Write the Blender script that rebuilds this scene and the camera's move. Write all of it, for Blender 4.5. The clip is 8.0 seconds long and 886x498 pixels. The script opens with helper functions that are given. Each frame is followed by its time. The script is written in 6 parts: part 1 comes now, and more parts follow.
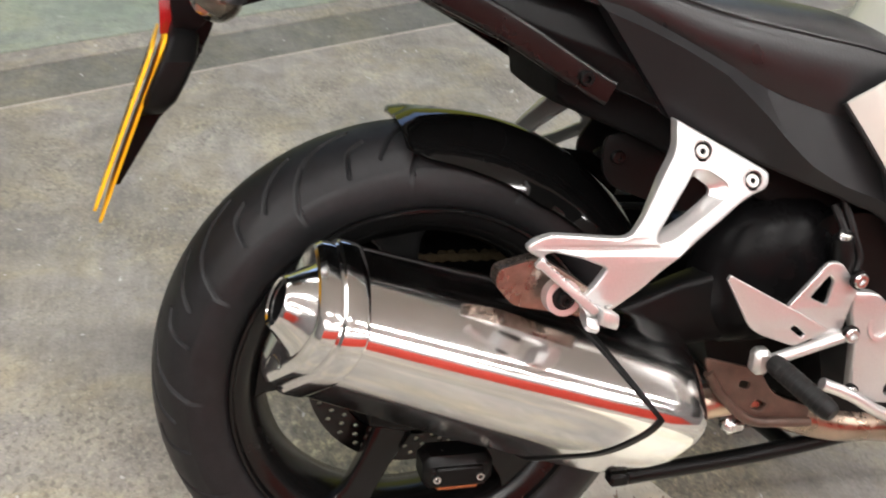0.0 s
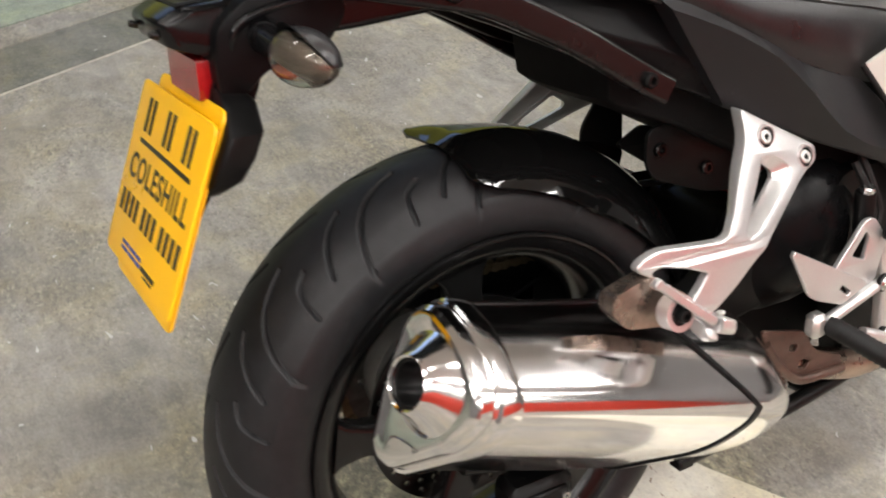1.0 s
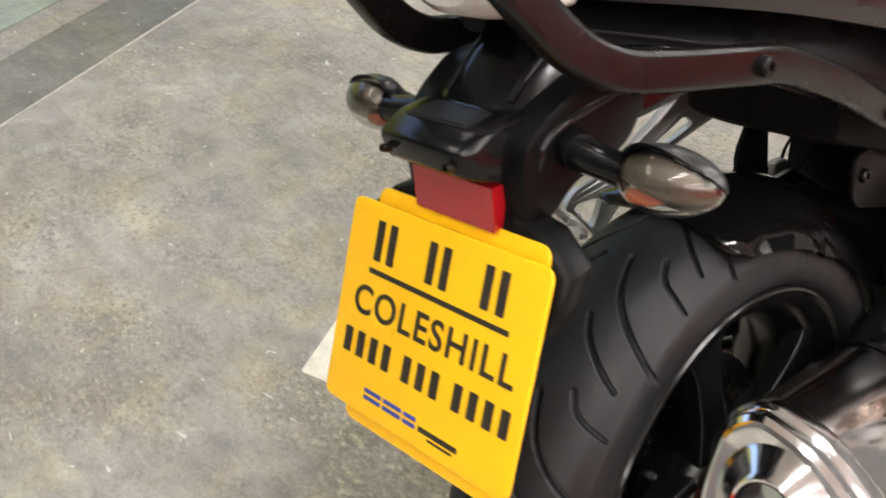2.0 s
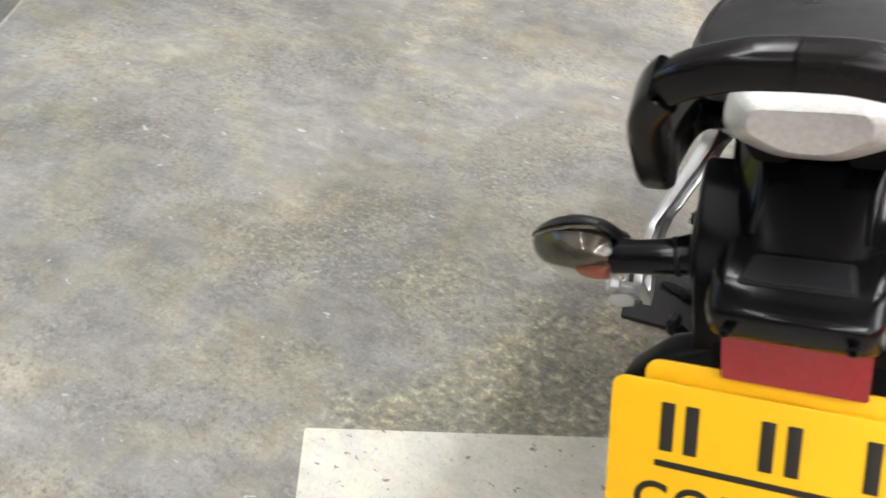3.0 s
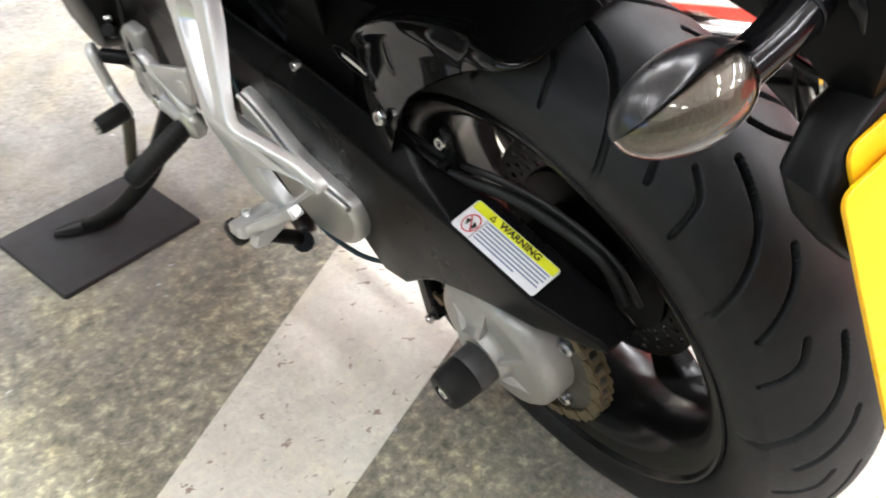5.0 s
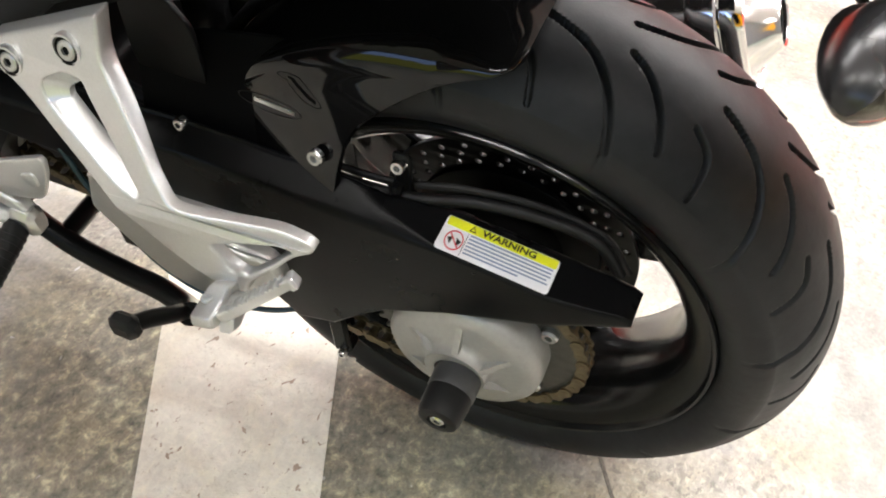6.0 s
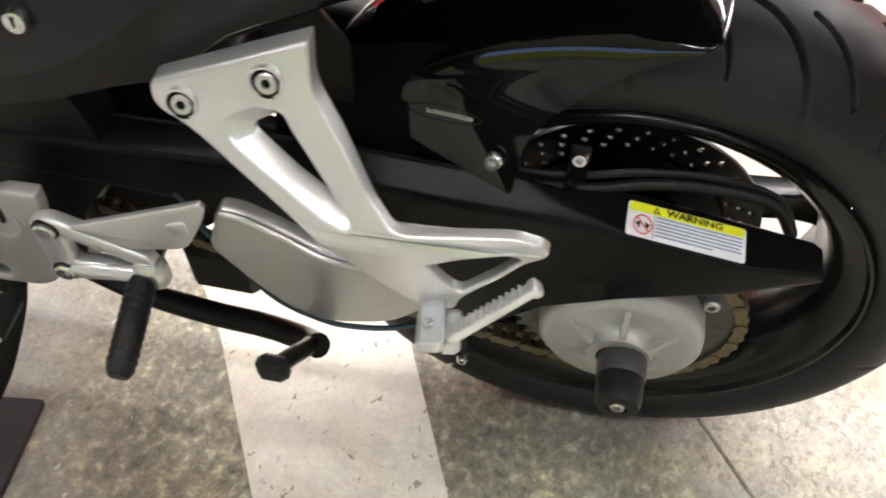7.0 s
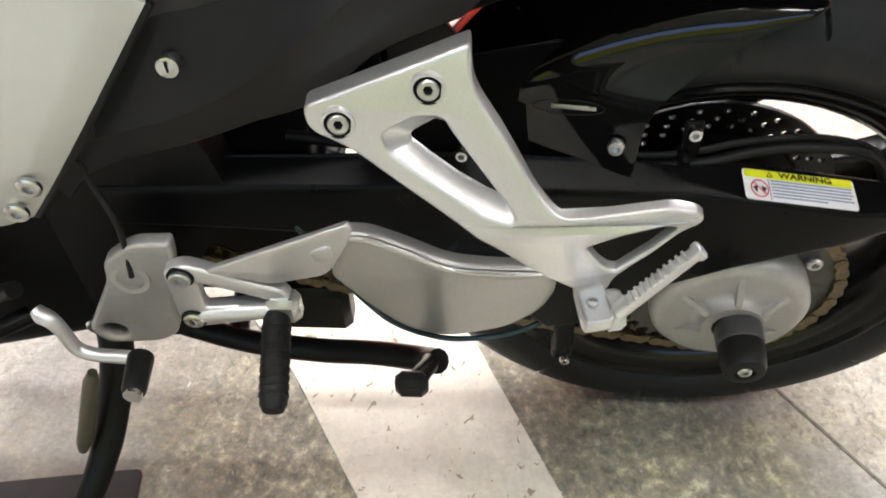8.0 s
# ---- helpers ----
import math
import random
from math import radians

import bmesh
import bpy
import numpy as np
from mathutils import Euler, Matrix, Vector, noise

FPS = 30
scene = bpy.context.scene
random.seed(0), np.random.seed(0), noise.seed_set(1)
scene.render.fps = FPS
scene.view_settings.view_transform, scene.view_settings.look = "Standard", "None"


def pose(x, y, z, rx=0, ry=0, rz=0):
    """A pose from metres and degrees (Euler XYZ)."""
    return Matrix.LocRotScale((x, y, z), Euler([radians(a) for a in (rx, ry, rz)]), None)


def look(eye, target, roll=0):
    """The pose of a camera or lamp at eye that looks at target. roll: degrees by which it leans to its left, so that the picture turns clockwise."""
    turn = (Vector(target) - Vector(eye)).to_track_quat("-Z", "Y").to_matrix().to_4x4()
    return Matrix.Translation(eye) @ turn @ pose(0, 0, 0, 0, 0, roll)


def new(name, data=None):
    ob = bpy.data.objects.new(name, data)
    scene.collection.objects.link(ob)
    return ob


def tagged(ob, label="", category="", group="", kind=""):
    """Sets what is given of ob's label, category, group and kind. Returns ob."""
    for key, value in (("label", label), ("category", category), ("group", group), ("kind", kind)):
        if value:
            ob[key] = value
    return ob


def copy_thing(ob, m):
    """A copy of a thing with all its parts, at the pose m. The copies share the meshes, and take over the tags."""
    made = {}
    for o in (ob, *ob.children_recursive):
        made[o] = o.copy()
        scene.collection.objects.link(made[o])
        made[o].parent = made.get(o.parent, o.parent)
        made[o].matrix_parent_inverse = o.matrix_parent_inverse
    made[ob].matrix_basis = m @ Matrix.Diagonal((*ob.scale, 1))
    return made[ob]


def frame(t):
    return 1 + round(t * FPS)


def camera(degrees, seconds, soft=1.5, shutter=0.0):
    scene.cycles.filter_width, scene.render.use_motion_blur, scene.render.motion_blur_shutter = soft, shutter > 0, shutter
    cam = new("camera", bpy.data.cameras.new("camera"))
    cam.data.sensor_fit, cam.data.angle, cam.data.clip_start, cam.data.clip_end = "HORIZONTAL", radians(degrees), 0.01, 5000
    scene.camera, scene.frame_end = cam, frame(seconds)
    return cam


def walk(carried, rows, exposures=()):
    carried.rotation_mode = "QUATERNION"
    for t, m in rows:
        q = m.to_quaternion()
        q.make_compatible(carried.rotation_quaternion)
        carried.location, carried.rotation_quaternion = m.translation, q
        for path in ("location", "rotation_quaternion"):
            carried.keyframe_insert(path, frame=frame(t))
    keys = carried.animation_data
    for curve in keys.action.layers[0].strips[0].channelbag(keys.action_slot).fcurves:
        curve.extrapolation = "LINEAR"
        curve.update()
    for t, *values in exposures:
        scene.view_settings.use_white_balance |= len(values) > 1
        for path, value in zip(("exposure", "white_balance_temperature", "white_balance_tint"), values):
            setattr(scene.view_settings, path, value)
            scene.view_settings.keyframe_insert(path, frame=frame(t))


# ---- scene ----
cam = camera(49.54, 8.0, soft=1.8, shutter=0.3)
# seconds, eye, target, roll
PATH = [
    (0, (-0.267, -0.851, 1.132), (0.231, 0.737, 0.022), 8.2),
    (0.5, (-0.330, -0.749, 1.143), (0.369, 0.688, -0.059), 9.6),
    (1, (-0.532, -0.612, 1.138), (0.395, 0.726, -0.024), 7.9),
    (1.5, (-0.668, -0.448, 1.141), (0.394, 0.765, -0.042), 7.1),
    (2, (-0.729, -0.238, 1.145), (0.411, 0.864, -0.075), 6.0),
    (2.2, (-0.752, -0.161, 1.143), (0.463, 0.858, -0.075), 7.0),
    (3.3, (-0.794, 0.320, 1.106), (0.710, 0.725, -0.149), 5.7),
    (3.5, (-0.754, 0.369, 1.070), (0.740, 0.605, -0.239), 5.7),
    (4, (-0.662, 0.484, 1.019), (0.836, 0.213, -0.278), 6.7),
    (4.5, (-0.575, 0.625, 1.014), (0.793, -0.116, -0.243), 5.5),
    (5, (-0.447, 0.663, 0.957), (0.662, -0.345, -0.367), 3.3),
    (5.2, (-0.406, 0.676, 0.945), (0.590, -0.441, -0.381), 4.4),
    (6.3, (-0.116, 0.809, 0.928), (0.268, -0.659, -0.375), 4.6),
    (6.5, (-0.067, 0.810, 0.916), (0.266, -0.663, -0.395), 3.7),
    (7, (0.060, 0.850, 0.915), (0.284, -0.656, -0.382), 4.2),
    (7.5, (0.192, 0.922, 0.915), (0.294, -0.652, -0.315), 3.1),
    (8, (0.216, 0.921, 0.891), (0.320, -0.675, -0.310), -1.0),
]
EXPOSURES = [(0.0, -0.27, 6400, 10), (1.0, -0.33, 6500, 10), (2.2, 0.03, 6450, 10), (3.3, 0.05, 6000, 10), (4.2, 0.42, 5950, 10), (5.2, 0.95, 6150, 10), (6.3, 0.86, 6400, 10), (8.0, 0.88, 6300, 10)]
walk(cam, [(t, look(eye, target, roll)) for t, eye, target, roll in PATH], EXPOSURES)

# ---- light ----
world = bpy.data.worlds.new("world")
scene.world = world
world.use_nodes = True
world.node_tree.nodes["Background"].inputs[0].default_value = (0.85, 0.9, 1.0, 1)
world.node_tree.nodes["Background"].inputs[1].default_value = 0.15

CEILING = 3.0
TUBE_POWER = 20.0  # emission of each fluorescent tube
LAMP_ROWS = ((-2.9, 27), (-1.7, 27), (-0.3, 24), (1.9, 7.5))   # y and watts of each row

# ---- small tools ----
LEAN, AXLE_X, AXLE_Z = radians(15.0), -0.003, 0.3225
STAND = Matrix.Translation((0, 0, 0.08)) @ Matrix.Rotation(-LEAN, 4, "X") @ Matrix.Translation((0, 0, -0.08))


class Geo:
    """Collects vertices and faces of one mesh."""

    def __init__(self):
        self.v, self.f = [], []

    def add(self, verts, faces):
        n = len(self.v)
        self.v += [tuple(p) for p in verts]
        self.f += [tuple(i + n for i in f) for f in faces]
        return self

    def loft(self, rings, cap=True, closed=False):
        """Skins rings of equal length."""
        k, m = len(rings[0]), len(rings)
        faces = []
        for a in range(m if closed else m - 1):
            b = (a + 1) % m
            faces += [(a * k + i, a * k + (i + 1) % k, b * k + (i + 1) % k, b * k + i) for i in range(k)]
        if cap and not closed:
            faces += [tuple(range(k))[::-1], tuple((m - 1) * k + i for i in range(k))]
        return self.add([p for r in rings for p in r], faces)

    def sweep(self, points, r, n=10, flat=1.0, up=(0, 0, 1), cap=True):
        """A tube along points; r: one radius or one for each point; flat: height over width."""
        pts = [Vector(p) for p in points]
        rad = [float(q) for q in np.interp(np.linspace(0, 1, len(pts)), np.linspace(0, 1, len(r)), r)] if isinstance(r, (list, tuple)) else [r] * len(pts)
        rings = []
        side = None
        for i, p in enumerate(pts):
            d = (pts[min(i + 1, len(pts) - 1)] - pts[max(i - 1, 0)]).normalized()
            if side is None:
                side = d.cross(Vector(up))
                if side.length < 1e-3:
                    side = d.cross(Vector((1, 0, 0)))
            side = (side - d * side.dot(d)).normalized()
            top = side.cross(d)
            rings.append([p + rad[i] * (math.cos(2 * math.pi * k / n) * side + flat * math.sin(2 * math.pi * k / n) * top) for k in range(n)])
        return self.loft(rings, cap)

    def cyl(self, a, b, r0, r1=None, n=20, edge=0.0):
        """A round bar from a to b, with edges rounded by edge."""
        a, b = Vector(a), Vector(b)
        r1 = r0 if r1 is None else r1
        d = (b - a).normalized()
        s = d.cross(Vector((0, 0, 1)) if abs(d.z) < 0.9 else Vector((1, 0, 0))).normalized()
        t = s.cross(d)
        prof = [(a, r0), (b, r1)] if edge <= 0 else [(a, r0 - edge), (a + d * edge * 0.3, r0 - edge * 0.3), (a + d * edge, r0), (b - d * edge, r1), (b - d * edge * 0.3, r1 - edge * 0.3), (b, r1 - edge)]
        return self.loft([[p + r * (math.cos(2 * math.pi * k / n) * s + math.sin(2 * math.pi * k / n) * t) for k in range(n)] for p, r in prof])

    def ring(self, a, b, ro, ri, n=24):
        """A pipe from a to b with a bore."""
        a, b = Vector(a), Vector(b)
        d = (b - a).normalized()
        s = d.cross(Vector((0, 0, 1)) if abs(d.z) < 0.9 else Vector((1, 0, 0))).normalized()
        t = s.cross(d)
        return self.loft([[p + r * (math.cos(2 * math.pi * k / n) * s + math.sin(2 * math.pi * k / n) * t) for k in range(n)] for p, r in ((a, ro), (b, ro), (b, ri), (a, ri))], closed=True)

    def box(self, lo, hi, edge=0.003):
        (x0, y0, z0), (x1, y1, z1) = lo, hi
        e = min(edge, (x1 - x0) / 3, (y1 - y0) / 3, (z1 - z0) / 3)

        def rect(z, i):
            return [(x0 + i, y0 + e, z), (x0 + e, y0 + i, z), (x1 - e, y0 + i, z), (x1 - i, y0 + e, z), (x1 - i, y1 - e, z), (x1 - e, y1 - i, z), (x0 + e, y1 - i, z), (x0 + i, y1 - e, z)]
        return self.loft([rect(z0, e * 0.9), rect(z0 + e, 0), rect(z1 - e, 0), rect(z1, e * 0.9)])

    def lathe(self, prof, n=96, cx=AXLE_X, cz=AXLE_Z, closed=True):
        """Turns a profile of (radius, y) about the wheel's axle."""
        rings = [[(cx + r * math.cos(2 * math.pi * k / n), y, cz + r * math.sin(2 * math.pi * k / n)) for r, y in prof] for k in range(n)]
        k, faces = len(prof), []
        for a in range(n):
            b = (a + 1) % n
            faces += [(a * k + i, a * k + (i + 1) % k, b * k + (i + 1) % k, b * k + i) for i in range(k if closed else k - 1)]
        return self.add([p for r in rings for p in r], faces)

    def bend(self, fn, start=0):
        self.v[start:] = [tuple(fn(*p)) for p in self.v[start:]]
        return self


def fillet(points, r, seg=4):
    """Rounds the corners of a closed outline; r: one radius or one for each corner."""
    out, n = [], len(points)
    for i in range(n):
        p, a, b = Vector(points[i]), Vector(points[i - 1]), Vector(points[(i + 1) % n])
        rr = r[i] if isinstance(r, (list, tuple)) else r
        u, w = (a - p), (b - p)
        cut = min(rr, u.length * 0.45, w.length * 0.45)
        s, e = p + u.normalized() * cut, p + w.normalized() * cut
        for k in range(seg + 1):
            t = k / seg
            out.append(tuple((1 - t) ** 2 * s + 2 * t * (1 - t) * p + t * t * e))
    return out


def spline(points, n=6):
    """A smooth line through points."""
    pts = [Vector(p) for p in points]
    pts = [2 * pts[0] - pts[1]] + pts + [2 * pts[-1] - pts[-2]]
    out = []
    for i in range(1, len(pts) - 2):
        a, b, c, d = pts[i - 1:i + 3]
        for k in range(n):
            t = k / n
            out.append(0.5 * (2 * b + (c - a) * t + (2 * a - 5 * b + 4 * c - d) * t * t + (3 * b - a - 3 * c + d) * t ** 3))
    return out + [pts[-2]]


def slab(loops, thick, bevel, place, geo=None):
    """A plate with holes from closed outlines in u, v; place(u, v, w) lays it out."""
    c = bpy.data.curves.new("slab", "CURVE")
    c.dimensions, c.fill_mode = "2D", "BOTH"
    c.extrude, c.bevel_depth, c.bevel_resolution, c.offset = max(thick / 2 - bevel, 1e-5), bevel, 2, -bevel
    for loop in loops:
        s = c.splines.new("POLY")
        s.points.add(len(loop) - 1)
        for q, p in zip(s.points, loop):
            q.co = (p[0], p[1], 0, 1)
        s.use_cyclic_u = True
    return baked(c, place, geo)


def lettering(text, size, place, geo=None, thick=0.0004, stretch=1.0, bold=0.0, gap=1.0):
    """Built-in lettering as a thin mesh."""
    c = bpy.data.curves.new("lettering", "FONT")
    c.body, c.size, c.align_x, c.align_y, c.extrude, c.offset, c.space_character = text, size, "CENTER", "CENTER", thick, bold, gap
    return baked(c, lambda u, v, w: place(u * stretch, v, w), geo)


def baked(c, place, geo):
    ob = bpy.data.objects.new("temporary", c)
    scene.collection.objects.link(ob)
    mesh = bpy.data.meshes.new_from_object(ob.evaluated_get(bpy.context.evaluated_depsgraph_get()))
    geo = geo or Geo()
    geo.add([place(*v.co) for v in mesh.vertices], [tuple(p.vertices) for p in mesh.polygons])
    bpy.data.objects.remove(ob)
    bpy.data.meshes.remove(mesh)
    bpy.data.curves.remove(c)
    return geo


def part(name, geo, material, parent=None, label="", smooth=38, flip=True, weld=True):
    """Links what was collected as one mesh object."""
    mesh = bpy.data.meshes.new(name)
    mesh.from_pydata(geo.v, [], geo.f)
    if flip:
        bm = bmesh.new()
        bm.from_mesh(mesh)
        if weld:
            bmesh.ops.remove_doubles(bm, verts=bm.verts, dist=1e-5)
        bmesh.ops.recalc_face_normals(bm, faces=bm.faces)
        bm.to_mesh(mesh)
        bm.free()
    mesh.materials.append(material)
    if smooth:
        mesh.polygons.foreach_set("use_smooth", [True] * len(mesh.polygons))
        mesh.set_sharp_from_angle(angle=radians(smooth))
    ob = new(name, mesh)
    if parent is not None:
        ob.parent = parent
    if label:
        ob["label"] = label
    return ob


def mirrored(geo):
    g = Geo()
    g.v, g.f = [(x, -y, z) for x, y, z in geo.v], [tuple(reversed(f)) for f in geo.f]
    return g


# ---- materials ----
def material(name, color, rough=0.5, metal=0.0, grain=60.0, vary=0.12, bump=0.1, coarse=5.0, rough_vary=0.12, coat=0.0, spec=0.5, scratch=0.0):
    """A surface with variation at two scales in colour, gloss and relief."""
    m = bpy.data.materials.new(name)
    m.use_nodes = True
    nt, b = m.node_tree, m.node_tree.nodes["Principled BSDF"]
    link = nt.links.new

    def node(kind, **sets):
        n = nt.nodes.new(kind)
        for key, value in sets.items():
            n.inputs[key].default_value = value
        return n
    at = nt.nodes.new("ShaderNodeTexCoord")
    fine = node("ShaderNodeTexNoise", Scale=grain, Detail=4.0, Roughness=0.6)
    wide = node("ShaderNodeTexNoise", Scale=coarse, Detail=5.0, Roughness=0.65)
    for n in (fine, wide):
        link(at.outputs["Object"], n.inputs["Vector"])
    mix = nt.nodes.new("ShaderNodeMath")
    mix.operation = "ADD"
    link(fine.outputs["Fac"], mix.inputs[0])
    link(wide.outputs["Fac"], mix.inputs[1])
    ramp = nt.nodes.new("ShaderNodeMapRange")
    ramp.inputs["From Min"].default_value, ramp.inputs["From Max"].default_value = 0.6, 1.4
    ramp.inputs["To Min"].default_value, ramp.inputs["To Max"].default_value = 1 - vary, 1 + vary
    link(mix.outputs[0], ramp.inputs["Value"])
    tint = nt.nodes.new("ShaderNodeVectorMath")
    tint.operation = "SCALE"
    tint.inputs[0].default_value = color
    link(ramp.outputs[0], tint.inputs["Scale"])
    link(tint.outputs[0], b.inputs["Base Color"])
    gloss = nt.nodes.new("ShaderNodeMapRange")
    gloss.inputs["From Min"].default_value, gloss.inputs["From Max"].default_value = 0.3, 0.7
    gloss.inputs["To Min"].default_value, gloss.inputs["To Max"].default_value = max(rough - rough_vary, 0.02), min(rough + rough_vary, 1.0)
    link(wide.outputs["Fac"], gloss.inputs["Value"])
    link(gloss.outputs[0], b.inputs["Roughness"])
    if bump:
        relief = nt.nodes.new("ShaderNodeBump")
        relief.inputs["Strength"].default_value, relief.inputs["Distance"].default_value = bump, 0.001
        link(fine.outputs["Fac"], relief.inputs["Height"])
        link(relief.outputs[0], b.inputs["Normal"])
    b.inputs["Metallic"].default_value = metal
    b.inputs["Specular IOR Level"].default_value = spec
    b.inputs["Coat Weight"].default_value = coat
    b.inputs["Coat Roughness"].default_value = 0.04
    return m


def clear(name, color, rough=0.05):
    m = bpy.data.materials.new(name)
    m.use_nodes = True
    b = m.node_tree.nodes["Principled BSDF"]
    b.inputs["Base Color"].default_value = (*color, 1)
    b.inputs["Transmission Weight"].default_value = 1.0
    b.inputs["Roughness"].default_value = rough
    b.inputs["IOR"].default_value = 1.07
    b.inputs["Coat Weight"].default_value, b.inputs["Coat Roughness"].default_value = 1.0, 0.03
    return m


def glow(name, color, strength):
    m = bpy.data.materials.new(name)
    m.use_nodes = True
    b = m.node_tree.nodes["Principled BSDF"]
    b.inputs["Base Color"].default_value = (0.9, 0.9, 0.9, 1)
    b.inputs["Emission Color"].default_value = (*color, 1)
    b.inputs["Emission Strength"].default_value = strength
    return m


def concrete(name, low, mid, high, gloss=0.66, flake=0.5, pits=0.0, patch=1.0, stain=(1.04, 1.0, 0.90), crumbled=None):
    """Worn floor: cloudy stains, trowel streaks, patches of pale flakes, dark pits."""
    m = bpy.data.materials.new(name)
    m.use_nodes = True
    nt, b = m.node_tree, m.node_tree.nodes["Principled BSDF"]
    link = nt.links.new
    at = nt.nodes.new("ShaderNodeTexCoord")

    def noise_at(scale, detail, rough=0.6, warp=0.0, turn=0.0, squash=1.0):
        n = nt.nodes.new("ShaderNodeTexNoise")
        n.inputs["Scale"].default_value, n.inputs["Detail"].default_value, n.inputs["Roughness"].default_value, n.inputs["Distortion"].default_value = scale, detail, rough, warp
        mp = nt.nodes.new("ShaderNodeMapping")
        mp.inputs["Rotation"].default_value[2] = turn
        mp.inputs["Scale"].default_value[0] = squash
        link(at.outputs["Object"], mp.inputs["Vector"])
        link(mp.outputs[0], n.inputs["Vector"])
        return n.outputs["Fac"]

    def ramp_of(value, stops):
        r = nt.nodes.new("ShaderNodeValToRGB")
        e = r.color_ramp.elements
        e[0].position, e[0].color = stops[0][0], (*stops[0][1], 1)
        e[1].position, e[1].color = stops[-1][0], (*stops[-1][1], 1)
        for pos, col in stops[1:-1]:
            e.new(pos).color = (*col, 1)
        link(value, r.inputs["Fac"])
        return r.outputs["Color"]

    def grey(v):
        return (v, v, v)

    def blend(a, c, fac, kind="MIX"):
        x = nt.nodes.new("ShaderNodeMix")
        x.data_type, x.blend_type = "RGBA", kind
        link(a, x.inputs[6])
        if isinstance(c, tuple):
            x.inputs[7].default_value = (*c, 1)
        else:
            link(c, x.inputs[7])
        if isinstance(fac, float):
            x.inputs[0].default_value = fac
        else:
            link(fac, x.inputs[0])
        return x.outputs[2]
    col = ramp_of(noise_at(1.7, 7, 0.62, 0.5), [(0.32, low), (0.5, mid), (0.68, high)])
    # wide tan stains over the grey
    col = blend(col, ramp_of(noise_at(2.9, 5, 0.6, 1.0), [(0.46, (1.0, 1.0, 1.0)), (0.66, stain)]), 1.0, "MULTIPLY")
    # hand-wide patches, some cool and dark, some tan
    tone = ramp_of(noise_at(3.4, 6, 0.66, 1.6, 0.4), [(0.34, (0.90, 0.895, 0.93)), (0.50, (1.0, 1.0, 1.0)), (0.64, (1.17, 1.13, 0.98))])
    col = blend(col, tone, min(1.0, patch), "MULTIPLY")
    speckle = ramp_of(noise_at(34, 4, 0.65, 1.2, 1.1, 1.5), [(0.36, grey(0.86)), (0.50, grey(1.0)), (0.66, (1.22, 1.20, 1.10))])
    col = blend(col, blend(col, speckle, 1.0, "MULTIPLY"), ramp_of(noise_at(2.3, 3, 0.6, 0.8, 2.0), [(0.42, grey(0.15)), (0.60, grey(0.85 * min(1.0, patch)))]))
    # palm-sized clouding
    k = 0.17 * patch
    col = blend(col, ramp_of(noise_at(11, 5, 0.6, 0.8), [(0.33, grey(1 - k)), (0.67, grey(1 + k))]), 1.0, "MULTIPLY")
    # trowel streaks
    col = blend(col, ramp_of(noise_at(8, 4, 0.6, 0.3, 0.7, 4.5), [(0.35, grey(1 - 0.5 * k)), (0.65, grey(1 + 0.5 * k))]), 1.0, "MULTIPLY")
    # fine sand
    col = blend(col, ramp_of(noise_at(170, 2, 0.6), [(0.34, grey(1 - 0.55 * k)), (0.66, grey(1 + 0.55 * k))]), 1.0, "MULTIPLY")
    # worn patches where pale flakes stand out from darker ground
    worn = ramp_of(noise_at(3.1, 4, 0.6, 0.6), [(0.40, grey(0.15)), (0.62, grey(1.0))])
    chips = ramp_of(noise_at(88, 3.0, 0.6, 0.5, 0.5, 1.4), [(0.53, grey(0.0)), (0.66, grey(flake))])
    col = blend(col, (high[0] * 1.45, high[1] * 1.42, high[2] * 1.22), blend(chips, worn, 1.0, "MULTIPLY"))
    hollow = ramp_of(noise_at(76, 3, 0.6, 0.5, 2.1, 1.3), [(0.36, grey(1.3 * flake)), (0.48, grey(0.0))])
    col = blend(col, tuple(c * 0.62 for c in low), blend(hollow, worn, 1.0, "MULTIPLY"))
    if crumbled:
        # a stretch of broken surface round a place in the plan
        far = nt.nodes.new("ShaderNodeVectorMath")
        far.operation = "DISTANCE"
        far.inputs[1].default_value = (*crumbled[0], 0)
        link(at.outputs["Object"], far.inputs[0])
        edge = nt.nodes.new("ShaderNodeMath")
        edge.operation = "MULTIPLY_ADD"
        edge.inputs[1].default_value = 0.9
        link(noise_at(4.5, 4, 0.6, 0.5), edge.inputs[0])
        link(far.outputs["Value"], edge.inputs[2])
        here = ramp_of(edge.outputs[0], [(crumbled[1], grey(1.0)), (crumbled[1] + 0.22, grey(0.0))])
        rubble = ramp_of(noise_at(52, 4.0, 0.66, 0.25, 0.9, 1.25), [(0.30, (0.42, 0.43, 0.38)), (0.42, (0.80, 0.80, 0.70)), (0.54, (1.05, 1.03, 0.88)), (0.66, (1.85, 1.80, 1.38))])
        col = blend(col, blend(col, rubble, 1.0, "MULTIPLY"), here)
    # a few hard white chips
    col = blend(col, grey(0.62), ramp_of(noise_at(33, 1, 0.4, 0.6, 1.3, 1.6), [(0.755, grey(0.0)), (0.785, grey(0.65))]))
